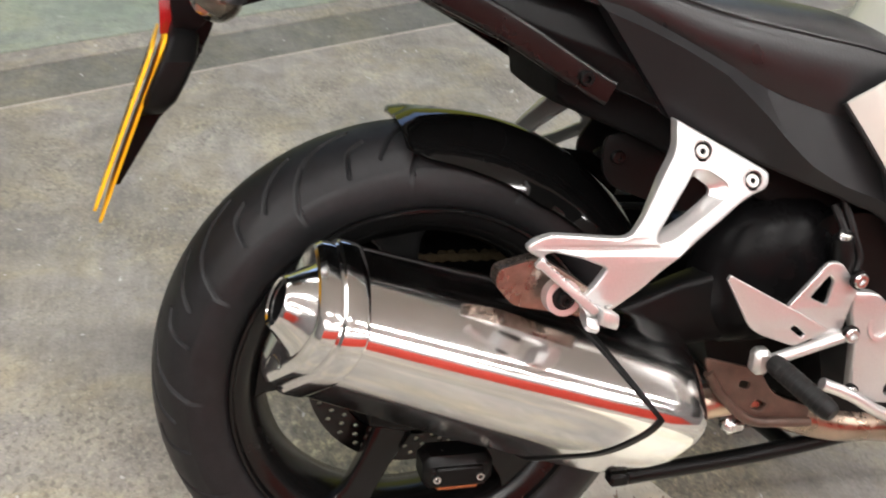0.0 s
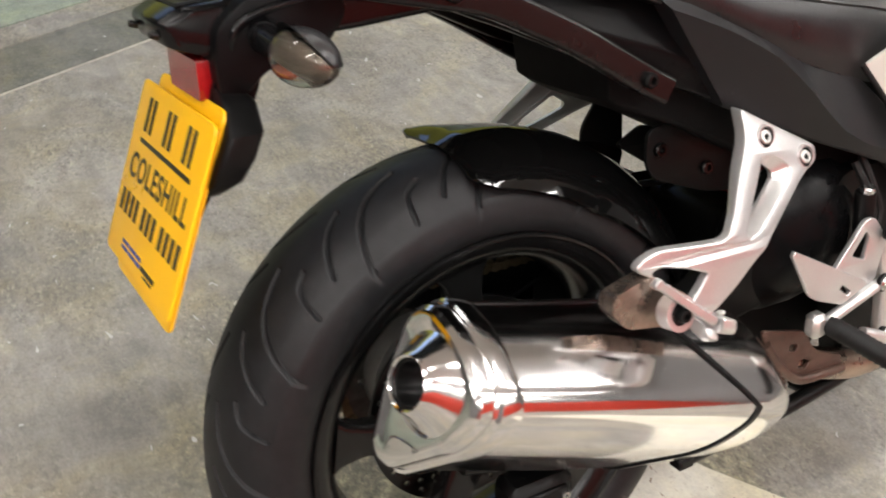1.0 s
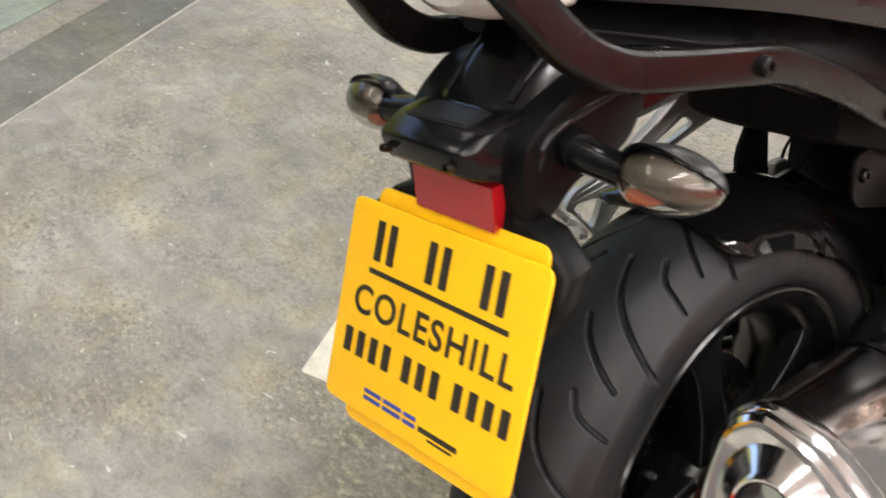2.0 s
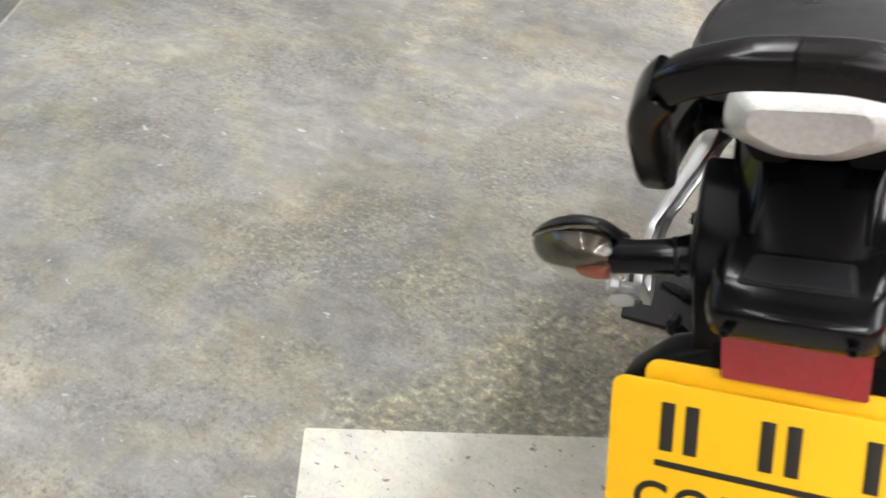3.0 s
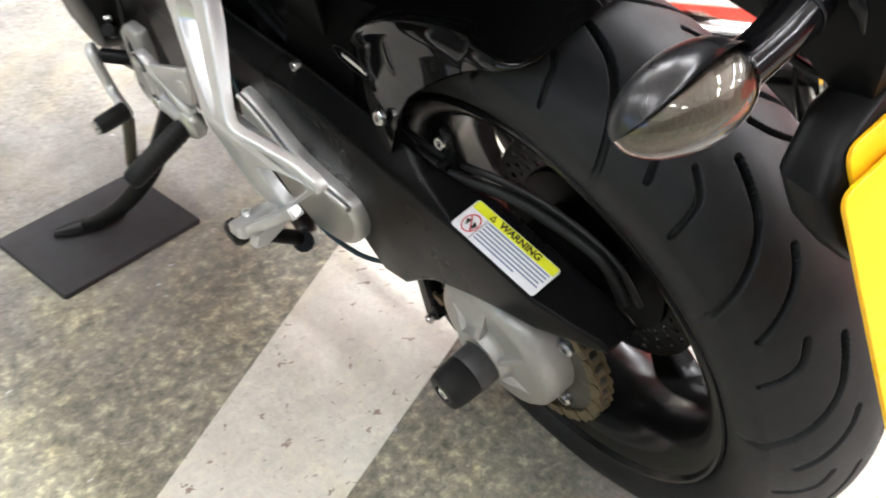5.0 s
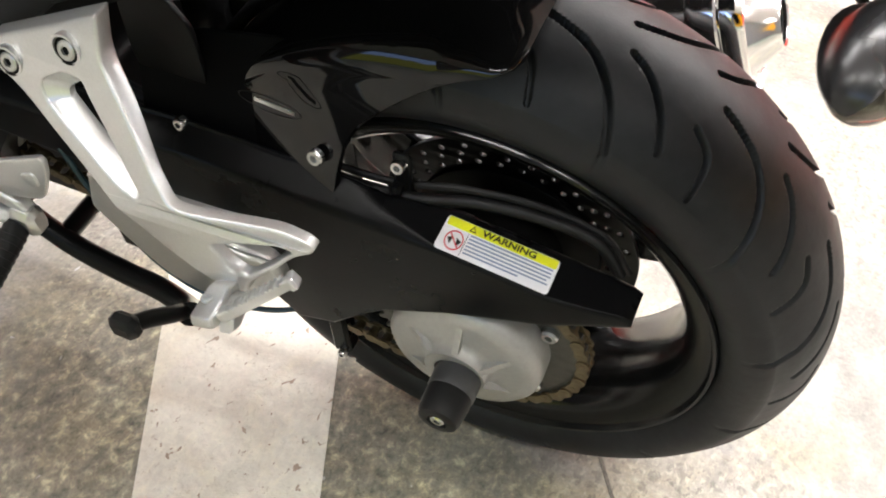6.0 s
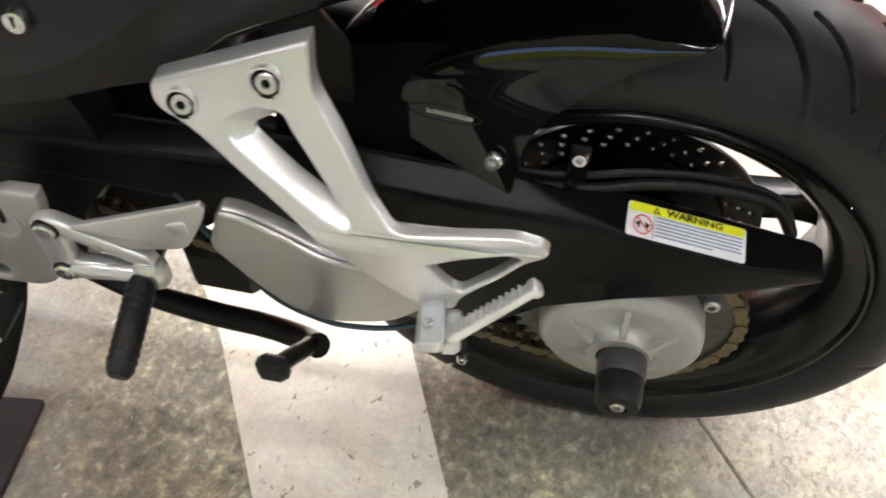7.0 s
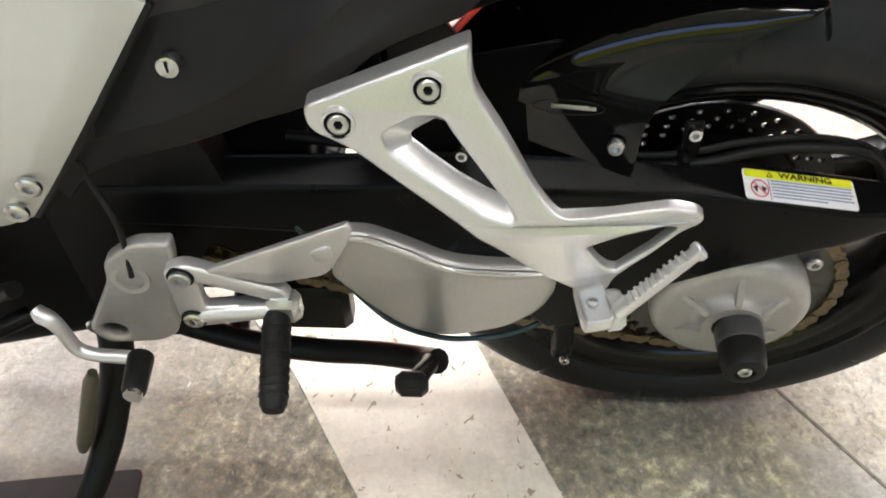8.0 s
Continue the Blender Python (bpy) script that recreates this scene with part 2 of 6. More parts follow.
    if pits:
        col = blend(col, (0.20, 0.13, 0.08), ramp_of(noise_at(40, 2.5, 0.58, 0.7, 0.9, 1.9), [(0.315, grey(pits)), (0.35, grey(0.0))]))
        col = blend(col, (0.36, 0.31, 0.23), ramp_of(noise_at(120, 2.0, 0.6, 0.5, 0.4, 1.4), [(0.30, grey(0.5 * pits)), (0.36, grey(0.0))]))
        col = blend(col, (0.20, 0.17, 0.12), ramp_of(noise_at(15, 6, 0.75, 1.2), [(0.28, grey(0.6 * pits)), (0.34, grey(0.0))]))
    link(col, b.inputs["Base Color"])
    gl = nt.nodes.new("ShaderNodeMapRange")
    gl.inputs["To Min"].default_value, gl.inputs["To Max"].default_value = gloss - 0.12, gloss + 0.25
    link(noise_at(9, 4), gl.inputs["Value"])
    link(gl.outputs[0], b.inputs["Roughness"])
    bp = nt.nodes.new("ShaderNodeBump")
    bp.inputs["Strength"].default_value, bp.inputs["Distance"].default_value = 0.55, 0.004
    ad = nt.nodes.new("ShaderNodeMath")
    ad.operation = "ADD"
    link(noise_at(80, 4, 0.65), ad.inputs[0])
    link(noise_at(13, 3), ad.inputs[1])
    link(ad.outputs[0], bp.inputs["Height"])
    link(bp.outputs[0], b.inputs["Normal"])
    return m


def yard(name, hedge, sky, top):
    """Distance outside the doorway: sunlit hedge below height top, sky above."""
    m = bpy.data.materials.new(name)
    m.use_nodes = True
    nt, b = m.node_tree, m.node_tree.nodes["Principled BSDF"]
    at = nt.nodes.new("ShaderNodeTexCoord")
    split = nt.nodes.new("ShaderNodeSeparateXYZ")
    nt.links.new(at.outputs["Object"], split.inputs[0])
    leaf = nt.nodes.new("ShaderNodeTexNoise")
    leaf.inputs["Scale"].default_value, leaf.inputs["Detail"].default_value = 2.2, 6.0
    nt.links.new(at.outputs["Object"], leaf.inputs["Vector"])
    high = nt.nodes.new("ShaderNodeMath")
    high.operation = "ADD"
    nt.links.new(split.outputs["Z"], high.inputs[0])
    nt.links.new(leaf.outputs["Fac"], high.inputs[1])
    ramp = nt.nodes.new("ShaderNodeMapRange")
    ramp.inputs["From Min"].default_value, ramp.inputs["From Max"].default_value = top + 0.45, top + 0.60
    nt.links.new(high.outputs[0], ramp.inputs["Value"])
    mix = nt.nodes.new("ShaderNodeMix")
    mix.data_type = "RGBA"
    mix.inputs[6].default_value, mix.inputs[7].default_value = (*hedge, 1), (*sky, 1)
    nt.links.new(ramp.outputs[0], mix.inputs[0])
    b.inputs["Base Color"].default_value = (0.02, 0.02, 0.02, 1)
    nt.links.new(mix.outputs[2], b.inputs["Emission Color"])
    b.inputs["Emission Strength"].default_value = 1.0
    return m


YARD = yard("sky and hedge", (0.46, 0.46, 0.09), (0.70, 1.0, 1.7), 2.7)
CONCRETE = concrete("worn concrete", (0.180, 0.175, 0.155), (0.252, 0.245, 0.222), (0.335, 0.328, 0.300), crumbled=((0.22, 0.33), 0.74))
CONCRETE_DARK = concrete("dark concrete", (0.11, 0.115, 0.10), (0.15, 0.155, 0.135), (0.2, 0.2, 0.18), flake=0.3)
CONCRETE_GREEN = concrete("painted green floor", (0.22, 0.26, 0.22), (0.27, 0.31, 0.26), (0.33, 0.37, 0.31), gloss=0.35, flake=0.2, stain=(0.95, 1.0, 0.92))
SEALANT = material("dusty pale sealant", (0.42, 0.40, 0.35), 0.7, grain=40, vary=0.3, bump=0.3)
SEAM = material("dirt in a floor seam", (0.15, 0.138, 0.115), 0.9, grain=120, vary=0.5, bump=0.3, coarse=30)
WHITE_LINE = concrete("worn white floor paint", (0.565, 0.552, 0.475), (0.66, 0.648, 0.565), (0.73, 0.718, 0.64), flake=0.10, pits=0.8, patch=0.45, stain=(1.0, 0.97, 0.85))
PLASTER = material("white plaster", (0.82, 0.82, 0.81), 0.8, vary=0.06, grain=30, coarse=2)
GREY_WALL = material("grey wall paint", (0.16, 0.16, 0.16), 0.7, vary=0.08, grain=25, coarse=2)
RED_WALL = material("red wall paint", (0.56, 0.042, 0.022), 0.5, vary=0.1, grain=20, coarse=2)
CEILING_WHITE = material("white ceiling board", (0.74, 0.74, 0.73), 0.85, vary=0.05, grain=20, coarse=1.5)
TUBE = glow("fluorescent tube", (1.0, 0.97, 0.92), TUBE_POWER)
LAMP_BODY = material("white enamel", (0.8, 0.8, 0.8), 0.35, vary=0.03)
RUBBER = material("tyre rubber", (0.0104, 0.0108, 0.0118), 0.52, grain=90, vary=0.4, bump=0.25, coarse=9, rough_vary=0.12, spec=0.28)
SOFT_RUBBER = material("soft black rubber", (0.008, 0.008, 0.008), 0.5, grain=160, vary=0.25, bump=0.2, spec=0.22)
MAT_RUBBER = material("rubber pad", (0.026, 0.0265, 0.028), 0.75, grain=45, vary=0.3, bump=0.4)
GLOSS_BLACK = material("gloss black paint", (0.003, 0.003, 0.003), 0.055, coat=0.0, vary=0.1, bump=0.0, rough_vary=0.02, spec=0.38)
RIM_BLACK = material("black wheel paint", (0.005, 0.005, 0.005), 0.20, vary=0.3, bump=0.03, rough_vary=0.1, grain=40, spec=0.3)
SATIN_BLACK = material("satin black paint", (0.005, 0.005, 0.005), 0.36, vary=0.2, bump=0.05, rough_vary=0.1, spec=0.14)
PLASTIC = material("moulded black plastic", (0.0042, 0.0042, 0.0045), 0.30, grain=260, vary=0.2, bump=0.08, rough_vary=0.08, spec=0.09)
PANEL = material("dark grey side panel", (0.0112, 0.0112, 0.0122), 0.38, grain=300, vary=0.12, bump=0.05, rough_vary=0.05, spec=0.2)
RAIL = material("black grab rail paint", (0.006, 0.005, 0.005), 0.24, grain=120, vary=0.2, bump=0.05, spec=0.27)
VINYL = material("black seat vinyl", (0.009, 0.009, 0.010), 0.33, grain=320, vary=0.15, bump=0.25, spec=0.45)
SILVER = material("silver painted casting", (0.64, 0.64, 0.635), 0.34, 0.75, grain=420, vary=0.08, bump=0.08, rough_vary=0.06)
COLLAR = material("dark grey collar", (0.035, 0.035, 0.036), 0.4, grain=200, vary=0.15, bump=0.05)
ALLOY = material("bare alloy", (0.55, 0.55, 0.53), 0.38, 0.9, grain=120, vary=0.15, bump=0.1)
COVER_ALLOY = material("satin alloy cover", (0.48, 0.475, 0.455), 0.36, 0.7, grain=220, vary=0.08, bump=0.06, rough_vary=0.06)
SPROCKET = material("oily dark steel", (0.09, 0.088, 0.078), 0.5, 0.6, grain=90, vary=0.35, bump=0.15, coarse=25)
# Deep shade put into the colour, for the added sheet behind the hugger flank
GAP_SHADE = material("near-black gap filler", (0.0022, 0.0022, 0.0023), 0.6, grain=150, vary=0.2, bump=0.1, spec=0.04)
UNDER = material("matt black undertray plastic", (0.004, 0.004, 0.0042), 0.75, grain=150, vary=0.3, bump=0.2, spec=0.12)
COVER_GREY = material("grey painted sprocket cover", (0.35, 0.345, 0.325), 0.44, 0.5, grain=200, vary=0.1, bump=0.1, rough_vary=0.08)
DIRTY_ALLOY = material("stained alloy", (0.30, 0.24, 0.20), 0.30, 0.9, grain=70, vary=0.4, bump=0.2, coarse=30)
CHROME = material("polished steel", (0.80, 0.79, 0.785), 0.12, 1.0, grain=30, vary=0.06, bump=0.04, coarse=14, rough_vary=0.04)
STEEL = material("bright steel bolt", (0.6, 0.6, 0.6), 0.25, 1.0, vary=0.1, bump=0.05)
PIPE = material("heat-stained steel pipe", (0.42, 0.32, 0.25), 0.3, 1.0, grain=25, vary=0.35, bump=0.1, coarse=9)
RUST = material("rusty brown steel", (0.085, 0.05, 0.037), 0.5, 0.3, grain=60, vary=0.4, bump=0.25, coarse=18)
CHAIN = material("gold chain with grime", (0.17, 0.132, 0.078), 0.48, 0.8, grain=120, vary=0.4, bump=0.2)
DISC = material("dark brake disc steel", (0.035, 0.035, 0.035), 0.32, 1.0, grain=80, vary=0.1, bump=0.05)
WHITE_PAINT = material("pearl white paint", (0.54, 0.545, 0.50), 0.14, coat=0.5, vary=0.03, bump=0.0, rough_vary=0.03)
YELLOW = material("yellow reflective plate", (0.90, 0.50, 0.004), 0.35, grain=500, vary=0.04, bump=0.03)
INK = material("black print", (0.020, 0.016, 0.010), 0.45, vary=0.2)
BLUE_INK = material("blue print", (0.03, 0.05, 0.28), 0.45, vary=0.1)
LABEL_WHITE = material("white label film", (0.82, 0.82, 0.84), 0.3, vary=0.03)
LABEL_YELLOW = material("yellow label film", (0.72, 0.75, 0.02), 0.35, vary=0.04)
LABEL_RED = material("red print", (0.6, 0.06, 0.08), 0.4, vary=0.05)
LABEL_GREY = material("blue grey print", (0.22, 0.27, 0.38), 0.45, vary=0.1)
REFLECTOR = material("red reflector", (0.30, 0.006, 0.009), 0.12, coat=0.6, grain=240, vary=0.3, bump=0.3)
RED_SPRING = material("red shock spring", (0.24, 0.008, 0.012), 0.25, coat=0.5)
BOWL = material("ribbed silver reflector", (0.17, 0.15, 0.125), 0.25, 0.7, grain=420, vary=0.35, bump=0.6)
TAIL_BLACK = material("glossy moulded black plastic", (0.004, 0.004, 0.0045), 0.15, grain=200, vary=0.2, bump=0.03, rough_vary=0.05, spec=0.27)
SIGNAL_BACK = material("satin dark signal shell", (0.014, 0.014, 0.015), 0.30, grain=200, vary=0.15, bump=0.03, rough_vary=0.06, spec=0.5)
LENS = clear("smoked clear lens", (0.68, 0.65, 0.60), 0.04)
BULB = material("amber bulb", (0.42, 0.10, 0.05), 0.12, coat=0.5)
CALIPER = material("orange brown caliper hardware", (0.42, 0.14, 0.05), 0.4, 0.5, vary=0.3)

# ---- setting ----
def sheet(name, corners, z0, z1, mat, label, category):
    g = Geo()
    k = len(corners)
    g.loft([[(x, y, z0) for x, y in corners], [(x, y, z1) for x, y in corners]])
    return tagged(part(name, g, mat, smooth=0), label, category, kind="structure")


ROOM = (-5.0, 6.0, -3.4, 5.2)   # x0, x1, y0, y1
X0, X1, Y0, Y1 = ROOM
# joint in the floor that runs past the rear of the motorcycle
JOINT, ALONG = Vector((-0.21, 1.66)), Vector((0.895, 0.447)).normalized()
ACROSS = Vector((-ALONG.y, ALONG.x))


def strip(near, far, half=6.5):
    return [tuple(JOINT + ALONG * a + ACROSS * d) for a, d in ((-half, near), (half, near), (half, far), (-half, far))]


sheet("floor", [(-8, -8), (9, -8), (9, 9), (-8, 9)], -0.12, 0.0, CONCRETE, "worn grey concrete floor with stains and chips", "floor")
sheet("floor_channel", strip(0.008, 0.20), -0.02, 0.0035, CONCRETE_DARK, "darker concrete strip along the floor joint", "floor strip")
sheet("floor_edge", strip(0.20, 0.30), -0.02, 0.006, CONCRETE, "pale concrete edging strip", "floor strip")
sheet("floor_green", strip(0.31, 6.0), -0.02, 0.005, CONCRETE_GREEN, "grey green painted concrete floor beyond the joint", "floor")
sheet("floor_joint", strip(0.0, 0.007), -0.02, 0.002, SEALANT, "pale sealed joint in the concrete floor", "joint")
sheet("floor_line", fillet([(0.064, 0.763), (-0.073, 0.691), (0.214, 0.006), (0.78, -1.42), (1.02, -1.40), (0.56, -0.10), (0.476, 0.016)], 0.006, 2), -0.02, 0.0022, WHITE_LINE,
      "worn white painted line on concrete floor", "floor marking")


sheet("floor_seam", [(-0.098, -0.072), (-0.094, -0.0705), (-0.272, 0.230), (-0.276, 0.229), (-0.200, 0.100)], -0.02, 0.0012, SEAM, "thin dark seam between two floor slabs", "joint")


def wall(name, lo, hi, mat, label):
    return tagged(part(name, Geo().box(lo, hi, 0.004), mat, smooth=0), label, "wall", kind="structure")


wall("wall_west", (X0 - 0.15, Y0, 0), (X0, Y1, CEILING), GREY_WALL, "grey painted wall of the workshop")
wall("wall_east", (X1, Y0, 0), (X1 + 0.15, Y1, CEILING), GREY_WALL, "grey painted wall of the workshop")
wall("wall_north", (X0 - 0.15, Y1, 0), (-2.0, Y1 + 0.15, CEILING), GREY_WALL, "grey painted wall beside the wide doorway")
wall("wall_north_end", (5.0, Y1, 0), (X1 + 0.15, Y1 + 0.15, CEILING), GREY_WALL, "grey painted wall beside the wide doorway")
wall("wall_north_head", (-1.998, Y1, 2.85), (4.998, Y1 + 0.15, CEILING), GREY_WALL, "grey painted wall above the wide doorway")
tagged(part("backdrop", Geo().box((-6.5, 8.6, 0.0), (8.5, 8.65, 6.0)), YARD, smooth=0), "pale blue sky over a yellow green hedge outside the doorway", "backdrop", kind="structure")
wall("wall_south", (X0 - 0.15, Y0 - 0.15, 2.45), (X1 + 0.15, Y0, CEILING), PLASTER, "white plaster wall above a grey band")
wall("wall_south_band", (X0 - 0.15, Y0 - 0.15, 1.902), (X1 + 0.15, Y0 + 0.01, 2.447), GREY_WALL, "dark grey painted band across the wall")
wall("wall_south_base", (X0 - 0.15, Y0 - 0.152, 0), (X1 + 0.15, Y0 + 0.02, 1.90), RED_WALL, "glossy red painted lower wall")
tagged(part("ceiling", Geo().box((X0 - 0.15, Y0 - 0.15, CEILING), (X1 + 0.15, Y1 + 0.15, CEILING + 0.15)), CEILING_WHITE, smooth=0), "white ceiling of the workshop", "ceiling", kind="structure")


def batten(at, watts, turn=0.0, long=1.5):
    """A ceiling batten with two tubes."""
    lamp = part("ceiling_lamp", Geo().box((-long / 2, -0.06, -0.05), (long / 2, 0.06, 0.0), 0.008), LAMP_BODY)
    lit = bpy.data.lights.new("tube_light", "AREA")
    lit.shape, lit.size, lit.size_y, lit.energy, lit.color = "RECTANGLE", long - 0.08, 0.09, watts, (1.0, 0.965, 0.943)
    light = new("tube_light", lit)
    light.location, light.parent = (0, 0, -0.095), lamp
    for y in (-0.035, 0.035):
        part("tube", Geo().cyl((-long / 2 + 0.04, y, -0.072), (long / 2 - 0.04, y, -0.072), 0.013, n=12), TUBE, lamp)
    for x in (-long / 2 + 0.02, long / 2 - 0.02):
        part("tube_holder", Geo().box((x - 0.012, -0.05, -0.09), (x + 0.012, 0.05, -0.045), 0.003), LAMP_BODY, lamp)
    tagged(lamp, "white twin tube fluorescent ceiling batten, lit", "ceiling lamp", "ceiling lamps")
    lamp.matrix_basis = pose(*at, 0, 0, turn)
    return lamp


# the row beyond the right of the motorcycle shines brightest
for y, watts in LAMP_ROWS:
    first = batten((-1.6, y, CEILING), watts)
    for x in (0.4, 2.4, -3.6, 4.4):
        copy_thing(first, pose(x, y, CEILING))

# ---- motorcycle ----
bike = new("motorcycle")
bike.matrix_basis = STAND
tagged(bike, "black and white motorcycle leaning on its side stand", "motorcycle")


def bolt(name, at, axis, r, parent, mat=STEEL, depth=0.008, label=""):
    """A socket screw with a round head and a hexagonal recess."""
    a, d = Vector(at), Vector(axis).normalized()
    s = d.cross(Vector((0, 0, 1)) if abs(d.z) < 0.9 else Vector((1, 0, 0))).normalized()
    t = s.cross(d)

    def circle(h, rad, n=18):
        return [a + d * h + rad * (math.cos(2 * math.pi * k / n) * s + math.sin(2 * math.pi * k / n) * t) for k in range(n)]

    def hexa(h, rad):
        out = []
        for k in range(18):
            w = 2 * math.pi * k / 18
            m = (w % (math.pi / 3)) - math.pi / 6
            q = rad * math.cos(math.pi / 6) / math.cos(m)
            out.append(a + d * h + q * (math.cos(w) * s + math.sin(w) * t))
        return out
    g = Geo().loft([circle(0, r), circle(depth * 0.7, r), circle(depth, r * 0.82), hexa(depth, r * 0.5), hexa(depth * 0.35, r * 0.48)])
    return part(name, g, mat, parent, label, smooth=30)


# rear wheel
def tyre_mesh():
    """A road tyre: round crown with curved rain grooves sunk into it."""
    R, n = 0.3207, 1900
    crown = [(-0.0640, 0.2310), (-0.0720, 0.2345), (-0.0780, 0.2430), (-0.0815, 0.2530), (-0.0820, 0.2620), (-0.0800, 0.2740), (-0.0770, 0.2810)]
    half = spline([(-0.0770, 0.2810, 0), (-0.060, 0.3005, 0), (-0.035, 0.3145, 0), (0.0, R, 0), (0.035, 0.3145, 0), (0.060, 0.3005, 0), (0.0770, 0.2810, 0)], 26)
    prof = crown + [(p[0], p[1]) for p in half[1:-1]] + [(-y, r) for y, r in reversed(crown)]
    prof = np.array(prof)
    k = len(prof)
    ang = np.arange(n) * 2 * np.pi / n
    y = np.tile(prof[:, 0], n)
    r = np.tile(prof[:, 1], n)
    a = np.repeat(ang, k)
    sink = np.zeros(n * k)
    pitch = 2 * np.pi / 13
    shapes = [([(0, 0.012), (-3, 0.017), (-7, 0.026), (-10, 0.038), (-13, 0.055), (-17, 0.083)], 0.0026, 0.0075),
              ([(-13, 0.016), (-16, 0.025), (-19.5, 0.043), (-22.5, 0.064)], 0.0023, 0.0070),
              ([(2.5, 0.039), (-1, 0.050), (-2.8, 0.072)], 0.0022, 0.0065)]
    for side in (1, -1):
        shift = math.radians(57.3 if side > 0 else 73.0)
        for line, wide, deep in shapes:
            pts = spline([(math.radians(u), v, 0) for u, v in line], 8)
            # angles run from the rear of the wheel upwards
            local = (np.pi - a - shift + 10 * pitch) % pitch
            best = np.full(n * k, 9.0)
            for p, q in zip(pts, pts[1:]):
                for turn in (-2, -1, 0, 1):
                    au, av, bu, bv = p[0] + turn * pitch + pitch, side * p[1], q[0] + turn * pitch + pitch, side * q[1]
                    du, dv = (bu - au) * 0.31, bv - av
                    eu, ev = (local - au) * 0.31, y - av
                    t = np.clip((eu * du + ev * dv) / (du * du + dv * dv), 0, 1)
                    best = np.minimum(best, np.hypot(eu - t * du, ev - t * dv))
            sink = np.maximum(sink, deep * np.clip((wide - best) / 0.0012 + 0.5, 0, 1))
    r = r - np.where(r > 0.268, sink, 0)
    x, z = AXLE_X + r * np.cos(a), AXLE_Z + r * np.sin(a)
    g = Geo()
    g.v = list(zip(x.tolist(), y.tolist(), z.tolist()))
    i = np.arange(n)[:, None] * k
    j = ((np.arange(n) + 1) % n)[:, None] * k
    c = np.arange(k - 1)[None]
    quads = np.stack([i + c, i + c + 1, j + c + 1, j + c], -1).reshape(-1, 4)
    g.f = quads.tolist()
    return g


wheel_geo = Geo()
# rim barrel with a lip on each side
barrel = [(0.2315, -0.0755), (0.2335, -0.0720), (0.2300, -0.066), (0.2200, -0.062), (0.2110, -0.052), (0.2060, -0.030), (0.1980, 0.0), (0.2060, 0.030), (0.2110, 0.052), (0.2200, 0.062), (0.2300, 0.066), (0.2335, 0.0720), (0.2315, 0.0755), (0.2285, 0.0755), (0.2255, 0.0700),
          (0.2200, 0.069), (0.2120, 0.066), (0.2010, 0.056), (0.1930, 0.034), (0.1860, 0.0), (0.1930, -0.034), (0.2010, -0.056), (0.2120, -0.066), (0.2200, -0.069), (0.2255, -0.0700), (0.2285, -0.0755)]
wheel_geo.lathe(barrel, 128)
hub_geo = Geo().lathe([(0.022, -0.062), (0.050, -0.062), (0.056, -0.056), (0.060, -0.03), (0.062, 0.03), (0.066, 0.062), (0.022, 0.062)], 48)
spokes = []
for k in range(5):
    w = radians(100 + 72 * k)
    c, s = math.cos(w), math.sin(w)
    rings = []
    for r, half, t, mid in ((0.045, 0.030, 0.022, -0.036), (0.075, 0.025, 0.020, -0.040), (0.12, 0.020, 0.016, -0.044), (0.165, 0.020, 0.014, -0.045), (0.188, 0.027, 0.014, -0.045), (0.199, 0.036, 0.014, -0.045)):
        ring = []
        for u, y in fillet([(-half, mid - t * 0.8), (-half * 0.7, mid - t), (half * 0.7, mid - t), (half, mid - t * 0.8), (half * 0.86, mid + t), (-half * 0.86, mid + t)], 0.005, 3):
            ring.append((AXLE_X + r * c - u * s, y, AXLE_Z + r * s + u * c))
        rings.append(ring)
    spokes.append(Geo().loft(rings))
rear_wheel = part("rear_wheel", wheel_geo, RIM_BLACK, bike, "glossy black five-spoke alloy wheel rim")
part("hub", hub_geo, RIM_BLACK, rear_wheel)
for g in spokes:
    part("spoke", g, RIM_BLACK, rear_wheel)
part("tyre", tyre_mesh(), RUBBER, rear_wheel, "black road tyre with curved rain grooves", smooth=50, flip=False)
part("valve", Geo().cyl((AXLE_X + 0.10, 0.0, AXLE_Z - 0.165), (AXLE_X + 0.085, -0.03, AXLE_Z - 0.145), 0.004, n=8), STEEL, rear_wheel)


def drilled_disc(ro, ri, y0, y1, holes, hole_r, geo=None):
    loops = [[(ro * math.cos(2 * math.pi * k / 96), ro * math.sin(2 * math.pi * k / 96)) for k in range(96)], [(ri * math.cos(2 * math.pi * k / 64), ri * math.sin(2 * math.pi * k / 64)) for k in range(64)]]
    for n, r, off in holes:
        for k in range(n):
            w = 2 * math.pi * (k + off) / n
            loops.append([(r * math.cos(w) + hole_r * math.cos(q * math.pi / 5), r * math.sin(w) + hole_r * math.sin(q * math.pi / 5)) for q in range(10)])
    return slab(loops, y1 - y0, 0.0004, lambda u, v, w: (AXLE_X + u, (y0 + y1) / 2 + w, AXLE_Z + v), geo)


